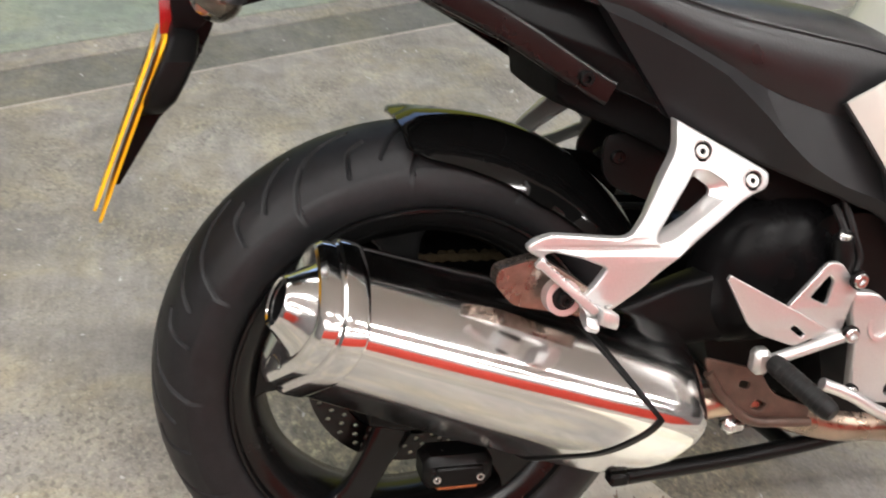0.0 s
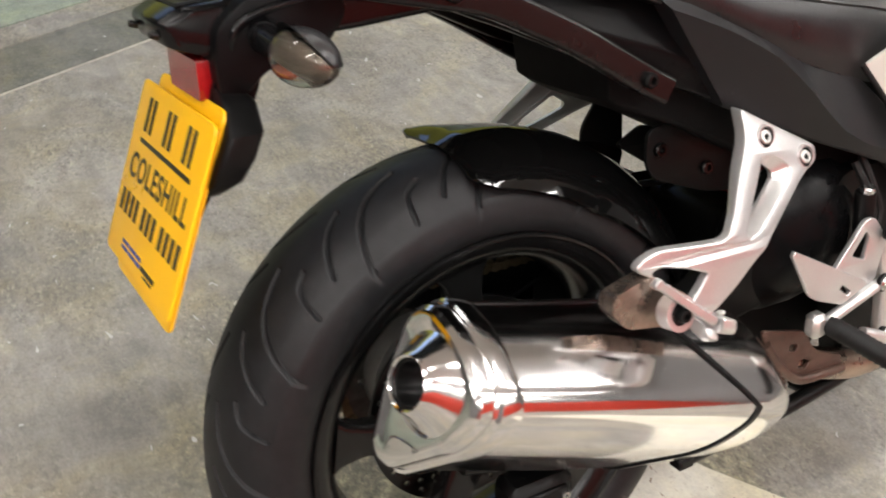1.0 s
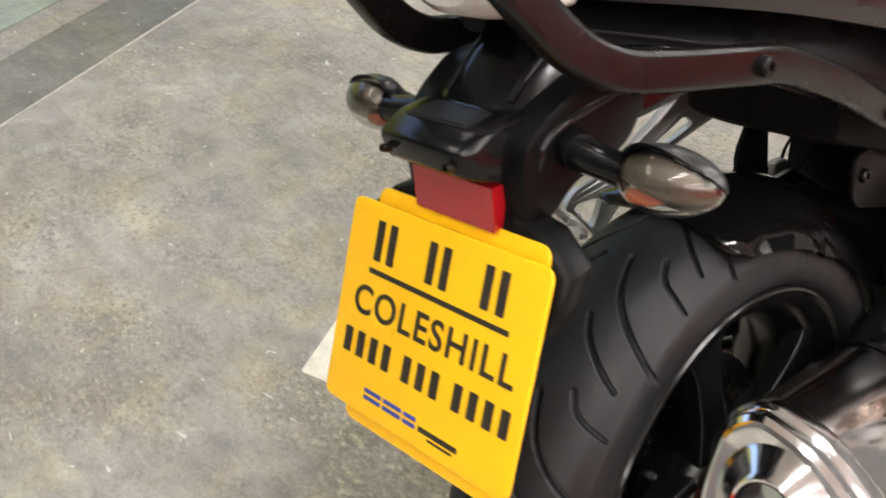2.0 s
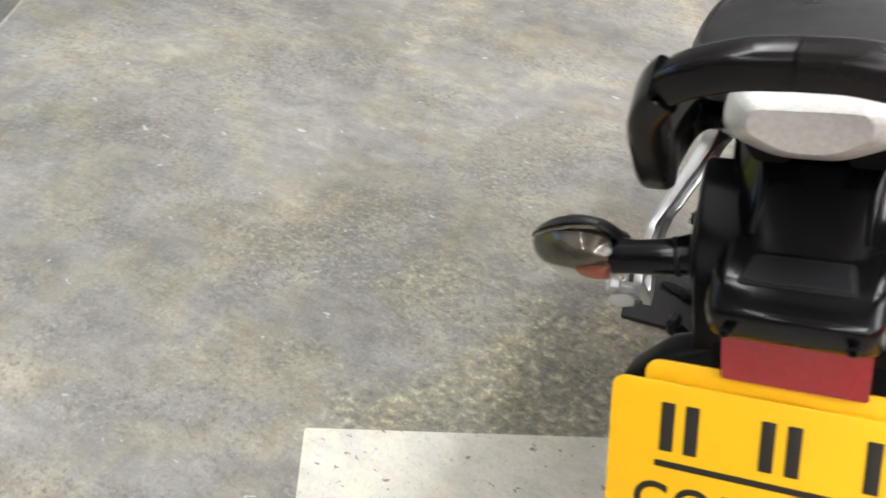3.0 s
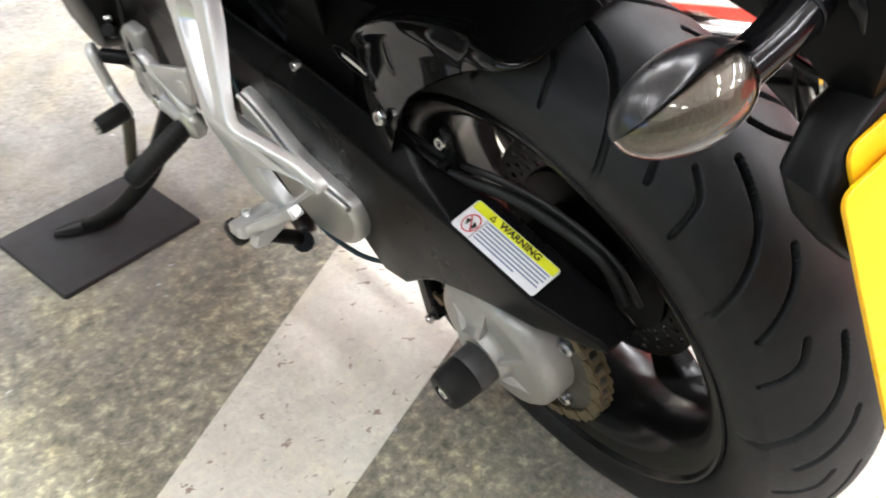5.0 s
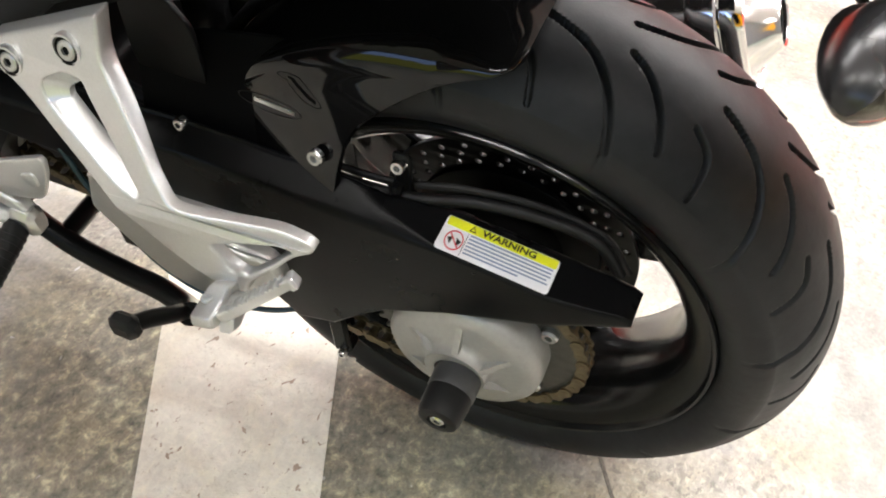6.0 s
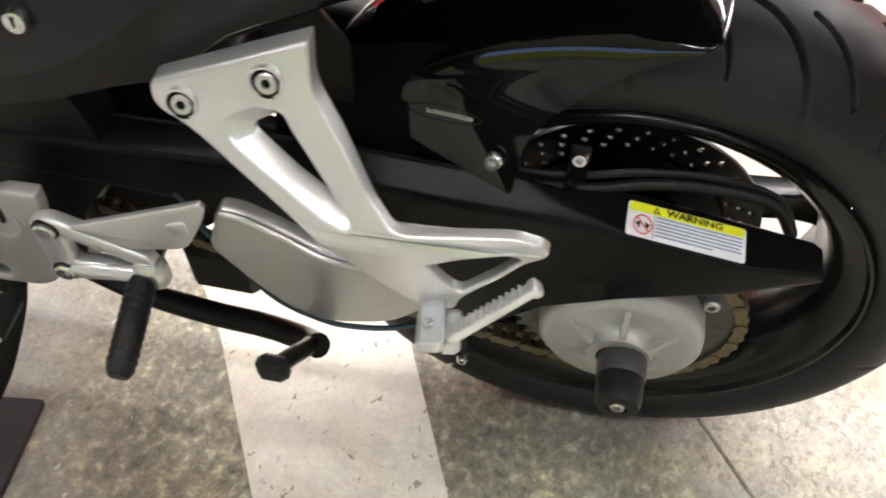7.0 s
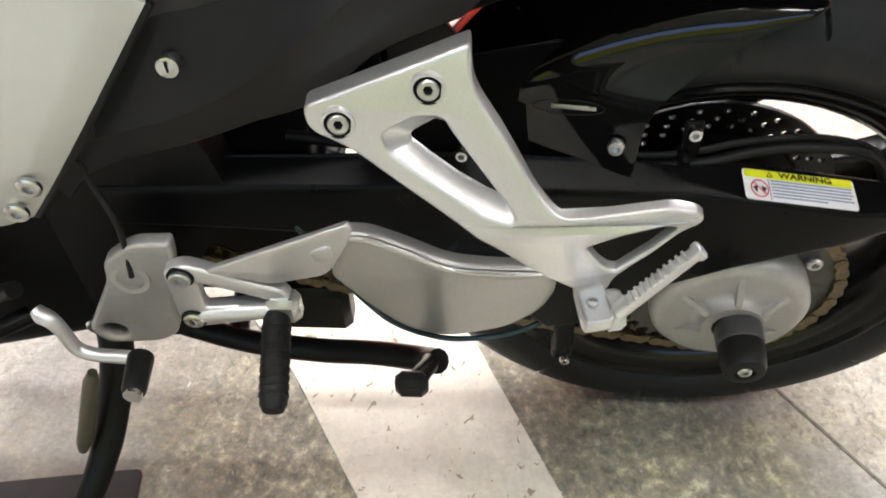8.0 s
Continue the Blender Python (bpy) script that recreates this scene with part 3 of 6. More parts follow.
part("brake_disc", drilled_disc(0.136, 0.098, -0.013, -0.008, [(30, 0.106, 0), (30, 0.116, 0.33), (30, 0.126, 0.66)], 0.0035), DISC, rear_wheel, "drilled steel brake disc")
part("disc_carrier", slab([[(0.099 * math.cos(w), 0.099 * math.sin(w)) for w in np.linspace(0, 2 * np.pi, 60, endpoint=False)], [(0.03 * math.cos(w), 0.03 * math.sin(w)) for w in np.linspace(0, 2 * np.pi, 30, endpoint=False)]], 0.006, 0.001,
                          lambda u, v, w: (AXLE_X + u, -0.006 + w, AXLE_Z + v)), SATIN_BLACK, rear_wheel)
for k in range(5):
    w = 2 * math.pi * k / 5 + 0.3
    bolt("disc_bolt", (AXLE_X + 0.06 * math.cos(w), -0.010, AXLE_Z + 0.06 * math.sin(w)), (0, -1, 0), 0.008, rear_wheel)
# toothed ring under the disc for the wheel speed sensor
part("sensor_ring", drilled_disc(0.066, 0.052, 0.066, 0.069, [(36, 0.060, 0)], 0.002), DISC, rear_wheel)

# sprocket and its cush-drive carrier on the chain side
HUB_X = AXLE_X - 0.012
TEETH = 43
CHAIN_R, CHAIN_Y = 0.1085, 0.104
teeth = []
for k in range(TEETH):
    for f, r in ((0.0, 0.1035), (0.22, 0.1045), (0.40, 0.1125), (0.60, 0.1125), (0.78, 0.1045)):
        w = 2 * math.pi * (k + f) / TEETH
        teeth.append((r * math.cos(w), r * math.sin(w)))
part("sprocket", slab([teeth, [(0.06 * math.cos(w), 0.06 * math.sin(w)) for w in np.linspace(0, 2 * np.pi, 40, endpoint=False)]], 0.007, 0.0008, lambda u, v, w: (HUB_X + u, CHAIN_Y + w, AXLE_Z + v)), SPROCKET, rear_wheel, "steel sprocket with worn teeth")
for k in range(5):
    w = 2 * math.pi * k / 5 + 0.1
    bolt("sprocket_nut", (HUB_X + 0.086 * math.cos(w), CHAIN_Y + 0.0035, AXLE_Z + 0.086 * math.sin(w)), (0, 1, 0), 0.008, rear_wheel)
carrier = Geo().lathe([(0.020, 0.070), (0.075, 0.070), (0.077, 0.126), (0.0755, 0.136), (0.070, 0.1415), (0.060, 0.1435), (0.040, 0.1450), (0.034, 0.1465), (0.031, 0.1500), (0.030, 0.158), (0.020, 0.158)], 72, HUB_X)
for k in range(6):
    w = radians(30 + 60 * k)
    c, s = math.cos(w), math.sin(w)
    rings = []
    for r, h in ((0.030, 0.1560), (0.036, 0.1540), (0.046, 0.1480), (0.058, 0.1436)):
        rings.append([(HUB_X + r * c - u * s, y, AXLE_Z + r * s + u * c) for u, y in ((-0.005, 0.125), (-0.003, h), (0.003, h), (0.005, 0.125))])
    part("carrier_rib", Geo().loft(rings), COVER_GREY, rear_wheel)
part("sprocket_carrier", carrier, COVER_GREY, rear_wheel, "grey cast hub cover with radial ribs")


# chain: plates and rollers along a closed run round the sprocket
def chain_run():
    front = Vector((0.515, 0.395))
    fr, rr, c = 0.036, CHAIN_R, Vector((HUB_X, AXLE_Z))
    d = front - c
    base = math.atan2(d.y, d.x)
    off = math.acos((rr - fr) / d.length)
    pts = []
    for k in range(40):
        w = base + off + (2 * math.pi - 2 * off) * k / 39
        pts.append(c + rr * Vector((math.cos(w), math.sin(w))))
    lower = front + fr * Vector((math.cos(base - off), math.sin(base - off)))
    last = pts[-1]
    for k in range(1, 40):
        t = k / 40
        p = last.lerp(lower, t)
        pts.append(p - Vector((0, 0.012 * math.sin(math.pi * t))))
    for k in range(14):
        w = base - off + 2 * off * k / 13
        pts.append(front + fr * Vector((math.cos(w), math.sin(w))))
    first_up = pts[0]
    start = pts[-1]
    for k in range(1, 40):
        pts.append(start.lerp(first_up, k / 40))
    return pts


def resampled(pts, step):
    out, carry = [pts[0]], 0.0
    for a, b in zip(pts, pts[1:] + pts[:1]):
        length = (b - a).length
        pos = step - carry
        while pos <= length:
            out.append(a.lerp(b, pos / length))
            pos += step
        carry = (carry + length) % step if length > 0 else carry
    return out


links_at = resampled(chain_run(), 0.015875)
chain = part("chain", Geo().cyl((0.515, CHAIN_Y - 0.008, 0.395), (0.515, CHAIN_Y + 0.008, 0.395), 0.030, n=30), ALLOY, bike, "gold drive chain with grime")
link_geo = {}
for wide in (True, False):
    g = Geo()
    y = 0.0078 if wide else 0.0056
    shape = []
    for w in np.linspace(-math.pi / 2, math.pi / 2, 7):
        shape.append((0.0079 + 0.0066 * math.cos(w), 0.0066 * math.sin(w)))
    shape.append((0.0, 0.0048))
    for w in np.linspace(math.pi / 2, 3 * math.pi / 2, 7):
        shape.append((-0.0079 + 0.0066 * math.cos(w), 0.0066 * math.sin(w)))
    shape.append((0.0, -0.0048))
    for s in (1, -1):
        g.loft([[(u, s * (y - 0.001), v) for u, v in shape], [(u, s * (y + 0.001), v) for u, v in shape]])
    if wide:
        for s in (-1, 1):
            g.cyl((s * 0.0079, -0.0092, 0), (s * 0.0079, 0.0092, 0), 0.0026, n=8)
    else:
        for s in (-1, 1):
            g.cyl((s * 0.0079, -0.005, 0), (s * 0.0079, 0.005, 0), 0.005, n=10)
    link_geo[wide] = g
shared = {}
for k, (a, b) in enumerate(zip(links_at, links_at[1:] + links_at[:1])):
    if (b - a).length > 0.024:
        continue
    wide = k % 2 == 0
    mid, way = (a + b) / 2, (b - a)
    if wide in shared:
        ob = new("chain_link", shared[wide])
        ob.parent = chain
    else:
        ob = part("chain_link", link_geo[wide], CHAIN, chain)
        shared[wide] = ob.data
    ob.matrix_basis = Matrix.Translation((mid.x, CHAIN_Y, mid.y)) @ Matrix.Rotation(-math.atan2(way.y, way.x), 4, "Y")

# swingarm: a box-section arm each side, joined ahead of the wheel
def arm(side):
    rings = []
    for x, z, h, y0, y1 in ((-0.075, 0.322, 0.022, 0.092, 0.118), (-0.03, 0.325, 0.034, 0.090, 0.122), (0.04, 0.338, 0.030, 0.092, 0.122), (0.16, 0.380, 0.036, 0.092, 0.124), (0.30, 0.425, 0.044, 0.085, 0.122), (0.42, 0.445, 0.050, 0.06, 0.118), (0.53, 0.45, 0.05, 0.03, 0.11)):
        rings.append([(x, side * y, zz) for y, zz in fillet([(y0, z - h), (y1, z - h), (y1, z + h), (y0, z + h)], 0.010, 3)])
    return rings


swing = Geo().loft(arm(-1))
swing.loft([[(x, y, z) for x, z in fillet([(0.37, 0.40), (0.53, 0.40), (0.53, 0.50), (0.37, 0.495)], 0.02, 4)] for y in (-0.115, -0.04, 0.04, 0.10)])
left_arm = [[(x, y if y < 0.1 else 0.092, z - 0.012) for x, y, z in r] for r in arm(1)]
swing.loft([[(x, 0.066 + (y - 0.066) * 0.75, z) for x, y, z in r] for r in left_arm])
swingarm = part("swingarm", swing, SATIN_BLACK, bike, "satin black box-section swingarm")

# chain guard: long black cover over the upper chain run
def guard():
    stations = [(0.56, 0.502, 0.442), (0.45, 0.505, 0.438), (0.35, 0.508, 0.432), (0.25, 0.512, 0.400), (0.20, 0.510, 0.335), (0.16, 0.508, 0.290), (0.12, 0.507, 0.302), (0.09, 0.506, 0.334), (0.06, 0.505, 0.362), (0.0, 0.500, 0.394), (-0.05, 0.492, 0.414), (-0.09, 0.485, 0.428), (-0.13, 0.478, 0.441), (-0.150, 0.474, 0.447), (-0.158, 0.468, 0.452)]
    rings = []
    for i, (x, top, low) in enumerate(stations):
        y_in, y_out = (0.110 if x > 0.01 else 0.094), 0.140
        if x < -0.1:
            y_out = 0.140 - (-0.1 - x) * 0.25
        flat = min(max((0.10 - x) / 0.09, 0.0), 1.0)
        ring = fillet([(y_in, low), (y_out + 0.004, low), (y_out + 0.004, top - 0.013), (y_out - 0.022 + 0.024 * flat, top - 0.0105 * flat), (y_in + 0.006, top + 0.003 - 0.013 * flat), (y_in, top - 0.004 - 0.012 * flat)], 0.006 if x > 0.0 else 0.006 + 0.05 * min(-x, 0.12), 4)
        rings.append([(x, y, z) for y, z in ring])
    return Geo().loft(rings)


chain_guard = part("chain_guard", guard(), PLASTIC, bike, "matt black plastic chain guard with a warning label")

# warning label on the chain guard's sloping flank
LU = Vector((-0.098, 0.0, -0.0145)).normalized()
LV = Vector((0.0, -1.0, 0.03)).normalized()
LN = LV.cross(LU).normalized()
if LN.z < 0:
    LN = -LN
LO = Vector((-0.042, 0.1258, 0.4850))


def on_label(lift):
    return lambda u, v, w: tuple(LO + LU * u + LV * (v * 1.24) + LN * (lift + w))


def rect(u0, u1, v0, v1, r=0.001):
    return fillet([(u0, v0), (u1, v0), (u1, v1), (u0, v1)], r, 3)


label_base = part("warning_label", slab([rect(-0.049, 0.049, -0.0135, 0.0135, 0.003)], 0.0006, 0.0001, on_label(0.001)), LABEL_WHITE, chain_guard, "white warning label with a yellow heading")
part("label_heading", slab([rect(-0.0475, 0.0475, 0.0060, 0.0130, 0.0015)], 0.0004, 0.0001, on_label(0.0016)), LABEL_YELLOW, chain_guard)
part("label_word", lettering("WARNING", 0.0068, lambda u, v, w: on_label(0.0021)(u + 0.006, v + 0.0095, w), thick=0.0001, stretch=1.42, bold=0.0002), INK, chain_guard)
part("label_triangle", slab([[(-0.0285, 0.0072), (-0.0225, 0.0072), (-0.0255, 0.0122)], [(-0.0272, 0.0080), (-0.0238, 0.0080), (-0.0255, 0.0109)]], 0.0003, 0.00005, on_label(0.0020)), INK, chain_guard)
ringed = [[(-0.036 + r * math.cos(w), -0.0038 + r * math.sin(w)) for w in np.linspace(0, 2 * np.pi, 40, endpoint=False)] for r in (0.0078, 0.0067)]
part("label_ring", slab(ringed, 0.0003, 0.00005, on_label(0.0020)), LABEL_RED, chain_guard)
part("label_bar", slab([[(-0.0414, 0.0006), (-0.0406, 0.0014), (-0.0306, -0.0082), (-0.0314, -0.0090)]], 0.0003, 0.00005, on_label(0.0023)), LABEL_RED, chain_guard)
part("label_symbol", slab([[(-0.0420, -0.0030), (-0.0375, -0.0010), (-0.0385, -0.0075)], [(-0.0345, -0.0012), (-0.0300, -0.0030), (-0.0330, -0.0080)]], 0.0003, 0.00005, on_label(0.0018)), INK, chain_guard)
part("label_rule", slab([rect(-0.0275, -0.0270, -0.0130, 0.0055, 0.0001)], 0.0003, 0.00005, on_label(0.0017)), INK, chain_guard)
for k in range(6):
    wide = (0.046, 0.0455, 0.0462, 0.044, 0.0458, 0.022)[k]
    part("label_text", slab([rect(-0.0255, wide, 0.0038 - 0.0028 * k, 0.0050 - 0.0028 * k, 0.0002)], 0.0003, 0.00005, on_label(0.0017)), LABEL_GREY, chain_guard)

# spool on the axle, chain side
SPOOL_X = HUB_X - 0.005
spool = part("spool", Geo().cyl((SPOOL_X, 0.157, AXLE_Z), (SPOOL_X, 0.180, AXLE_Z), 0.0228, 0.0228, 32, 0.002), COLLAR, bike, "black crash bobbin on the rear axle")
part("spool_nose", Geo().lathe([(0.0, 0.176), (0.0216, 0.176), (0.0220, 0.182), (0.0216, 0.194), (0.0207, 0.203), (0.0188, 0.208), (0.0160, 0.2095), (0.0100, 0.2095), (0.0090, 0.206), (0.0, 0.206)], 36, SPOOL_X), SOFT_RUBBER, spool)
bolt("spool_screw", (SPOOL_X, 0.2055, AXLE_Z), (0, 1, 0), 0.0070, spool, depth=0.004)
part("axle", Geo().cyl((AXLE_X, -0.135, AXLE_Z), (AXLE_X, 0.148, AXLE_Z), 0.0125, n=20), STEEL, bike)
part("axle_nut", Geo().cyl((AXLE_X, -0.138, AXLE_Z), (AXLE_X, -0.122, AXLE_Z), 0.019, n=6), STEEL, bike)
part("chain_adjuster", Geo().box((-0.085, 0.094, 0.305), (-0.040, 0.100, 0.340), 0.003).cyl((-0.10, 0.098, 0.322), (-0.04, 0.098, 0.322), 0.004, n=8), STEEL, bike)

# rear caliper under the swingarm on the disc side
caliper = part("brake_caliper", Geo().box((-0.005, -0.112, 0.200), (0.085, -0.060, 0.245), 0.010).box((0.01, -0.118, 0.21), (0.07, -0.11, 0.235), 0.004), SATIN_BLACK, bike, "black brake caliper with rusty hardware")
for x in (0.01, 0.065):
    bolt("caliper_bolt", (x, -0.113, 0.222), (0, -1, 0), 0.006, caliper)
part("brake_pad", Geo().box((0.015, -0.10, 0.192), (0.07, -0.066, 0.204), 0.003), CALIPER, caliper)


# hugger: glossy black mudguard over the upper front of the tyre
def by_angle(table, w):
    xs, ys = [a for a, _ in reversed(table)], [b for _, b in reversed(table)]
    return float(np.interp(w, xs, ys))


EDGE_LEFT = [(98, 0.331), (94, 0.318), (89, 0.305), (84, 0.290), (76, 0.270), (70, 0.256), (66, 0.241), (63, 0.224), (60, 0.207), (56, 0.203), (50, 0.214), (40, 0.236), (30, 0.246), (0, 0.250)]
EDGE_RIGHT = [(98, 0.331), (96, 0.306), (92, 0.296), (88, 0.291), (80, 0.283), (63, 0.271), (47, 0.275), (30, 0.283), (0, 0.285)]


def hugger():
    """A shell bent round the tyre: blunt rear end, rounded shoulders, a deep flank on the chain side."""
    rings = []
    for k in range(141):
        w = 96 - 96 * k / 140
        turn = max(0.0, 1 - (96 - w) / 4.0)
        end = math.sqrt(max(1 - turn * turn, 0.0))
        r = 0.3315 + 0.010 * (96 - w) / 96 - 0.007 * turn
        wide = 0.0905 * (0.72 + 0.28 * end)
        edge = min(by_angle(EDGE_RIGHT, w), r - 0.006)
        most = radians(62)
        right = [(-wide * math.sin(v) / math.sin(most), r + 0.002 - (r + 0.002 - edge) * (1 - math.cos(v)) / (1 - math.cos(most))) for v in np.linspace(most, 0.06, 14)]
        edge = min(by_angle(EDGE_LEFT, w), r - 0.006)
        knee = max(r - 0.040 * (0.25 + 0.75 * end), edge + 0.001)
        flank = [(wide + (knee - q) * 0.44, q) for q in np.linspace(edge, knee, 6)]
        crown = [(wide * math.cos(v) ** 0.9, knee + (r - knee) * math.sin(v)) for v in np.linspace(0.0, 1.45, 10)[1:]]
        line = [right, flank + crown]
        outer = line[0] + [(0, r + 0.002)] + line[1][::-1]
        inner = [(y * 0.965, q - 0.003) for y, q in reversed(outer)]
        c, s = math.cos(radians(w)), math.sin(radians(w))
        rings.append([(AXLE_X + q * c, y, AXLE_Z + q * s) for y, q in outer + inner])
    return Geo().loft(rings)


hug = part("hugger", hugger(), GLOSS_BLACK, bike, "glossy black rear hugger mudguard", smooth=40)
bolt("hugger_bolt", (0.117, 0.1195, 0.5285), (0.1, 1, 0.3), 0.0075, hug, depth=0.006)
bolt("hugger_bolt", (0.243, 0.124, 0.523), (0.1, 1, 0.2), 0.006, hug)
badge = [(0.158 + 0.029 * math.cos(w), 0.5645 + 0.0062 * math.sin(w) + 0.07 * 0.029 * math.cos(w)) for w in np.linspace(0, 2 * np.pi, 36, endpoint=False)]
on_hug = lambda u, v, w: (u, 0.1105 + (0.57 - v) * 0.36 + w, v)
part("badge", slab([badge, [(0.158 + (u - 0.158) * 0.975, 0.5645 + (v - 0.5645) * 0.91) for u, v in badge]], 0.0008, 0.0001, on_hug), DISC, hug)
part("badge_bar", slab([[(0.136, 0.5615), (0.172, 0.5640), (0.172, 0.5672), (0.136, 0.5647)]], 0.0008, 0.0001, on_hug), STEEL, hug)

hanger_plate = part("hugger_bracket", slab([fillet([(0.200, 0.640), (0.200, 0.598), (0.215, 0.578), (0.300, 0.548), (0.352, 0.540), (0.364, 0.600), (0.262, 0.652)], 0.012, 4)], 0.006, 0.0015, lambda u, v, w: (u, -0.072 + w, v)), SATIN_BLACK, hug, "black steel bracket above the hugger")
for u, v in ((0.218, 0.615), (0.295, 0.580)):
    bolt("bracket_bolt", (u, -0.075, v), (0, -1, 0.1), 0.0085, hanger_plate, DISC, depth=0.006)
# Added sheet closes the bright gap ahead of the flank; its darkness is colour
part("hugger_gap_filler", slab([fillet([(0.105, 0.522), (0.150, 0.500), (0.180, 0.478), (0.300, 0.468), (0.305, 0.560), (0.250, 0.583), (0.200, 0.592), (0.150, 0.600)], 0.012, 4)], 0.003, 0.0003, lambda u, v, w: on_hug(u, v, w - 0.030)), GAP_SHADE, hug)

# brake hose and speed sensor lead clipped along the chain guard
hoses = part("brake_hose", Geo().sweep(spline([(0.40, 0.085, 0.500), (0.30, 0.099, 0.500), (0.20, 0.104, 0.495), (0.10, 0.106, 0.490), (0.04, 0.104, 0.493), (-0.01, 0.095, 0.500), (-0.06, 0.089, 0.499), (-0.11, 0.084, 0.486), (-0.135, 0.084, 0.450)], 6), 0.0052, 10), SOFT_RUBBER, swingarm, "black rubber brake hose")
part("sensor_lead", Geo().sweep(spline([(0.38, 0.080, 0.502), (0.26, 0.098, 0.501), (0.16, 0.098, 0.498), (0.07, 0.098, 0.496), (0.0, 0.088, 0.504), (-0.06, 0.081, 0.503), (-0.115, 0.076, 0.484), (-0.14, 0.072, 0.44)], 6), 0.0034, 8), SOFT_RUBBER, swingarm)
for x, z in ((0.055, 0.501), (0.165, 0.497)):
    part("hose_clip", Geo().box((x - 0.005, 0.090, z - 0.012), (x + 0.005, 0.112, z + 0.004), 0.003), PLASTIC, swingarm)
part("sensor_bracket", Geo().box((0.043, 0.096, 0.494), (0.059, 0.102, 0.538), 0.003), SATIN_BLACK, swingarm)
bolt("bracket_bolt", (0.051, 0.102, 0.5285), (0, 1, 0.3), 0.0065, swingarm)
# added black block that hides bright floor behind the lower chain cover
part("chain_gap_filler", Geo().box((0.345, 0.078, 0.338), (0.402, 0.092, 0.402), 0.006), SATIN_BLACK, swingarm)
part("chain_slider", Geo().box((0.128, 0.095, 0.190), (0.150, 0.118, 0.300), 0.004), PLASTIC, swingarm)
bolt("slider_bolt", (0.135, 0.118, 0.198), (0, 1, 0), 0.006, swingarm)

# ---- passenger footrest hangers ----
def on_hanger(lift=0.0):
    """The casting leans outwards down to its elbow, then hangs upright; the rear arm turns in again."""
    def at(u, v, w):
        down = 0.667 - (u - 0.234) * 0.45 - v
        deep = 0.2 + 0.8 * min(max((v - 0.575) / 0.05, 0.0), 1.0) if w < 0 else 1.0
        return (u, 0.174 + 0.42 * min(down, 0.125) + 0.03 * max(0.0, down - 0.125) - 0.16 * max(0.0, 0.165 - u) + lift + w * deep, v)
    return at


HANGER = [(0.356, 0.623), (0.234, 0.682), (0.2324, 0.656), (0.2273, 0.645), (0.2067, 0.618), (0.1857, 0.587), (0.171, 0.573), (0.160, 0.569), (0.140, 0.5695), (0.108, 0.571), (0.086, 0.572), (0.068, 0.5645), (0.0615, 0.5574), (0.064, 0.5515), (0.077, 0.5445), (0.097, 0.5225), (0.122, 0.496), (0.1255, 0.482), (0.146, 0.482), (0.153, 0.4875), (0.166, 0.498), (0.1865, 0.512), (0.213, 0.536), (0.238, 0.552), (0.259, 0.564), (0.288, 0.5795), (0.313, 0.594), (0.330, 0.601), (0.346, 0.605), (0.353, 0.610)]
HANGER_R = [0.006, 0.003, 0.02, 0.02, 0.03, 0.02, 0.015, 0.015, 0.02, 0.02, 0.01, 0.006, 0.004, 0.006, 0.01, 0.02, 0.008, 0.004, 0.004, 0.008, 0.02, 0.03, 0.03, 0.03, 0.03, 0.03, 0.03, 0.02, 0.01, 0.006]
WINDOW_A = [(0.2577, 0.630), (0.2726, 0.628), (0.291, 0.6175), (0.2977, 0.611), (0.292, 0.600), (0.2714, 0.589), (0.2466, 0.5766), (0.2217, 0.5646), (0.204, 0.562), (0.1995, 0.566), (0.2054, 0.574), (0.222, 0.593), (0.2465, 0.621), (0.252, 0.629)]
INNER_A = [(0.2592, 0.6213), (0.2675, 0.616), (0.275, 0.611), (0.278, 0.607), (0.2773, 0.6014), (0.2637, 0.593), (0.2438, 0.582), (0.222, 0.573), (0.2083, 0.569), (0.2058, 0.569), (0.2084, 0.5736), (0.2216, 0.5927), (0.247, 0.6155), (0.2523, 0.6207)]
WINDOW_B = [(0.147, 0.536), (0.1214, 0.5456), (0.089, 0.5525), (0.079, 0.549), (0.098, 0.5265), (0.121, 0.505), (0.127, 0.507), (0.135, 0.516)]


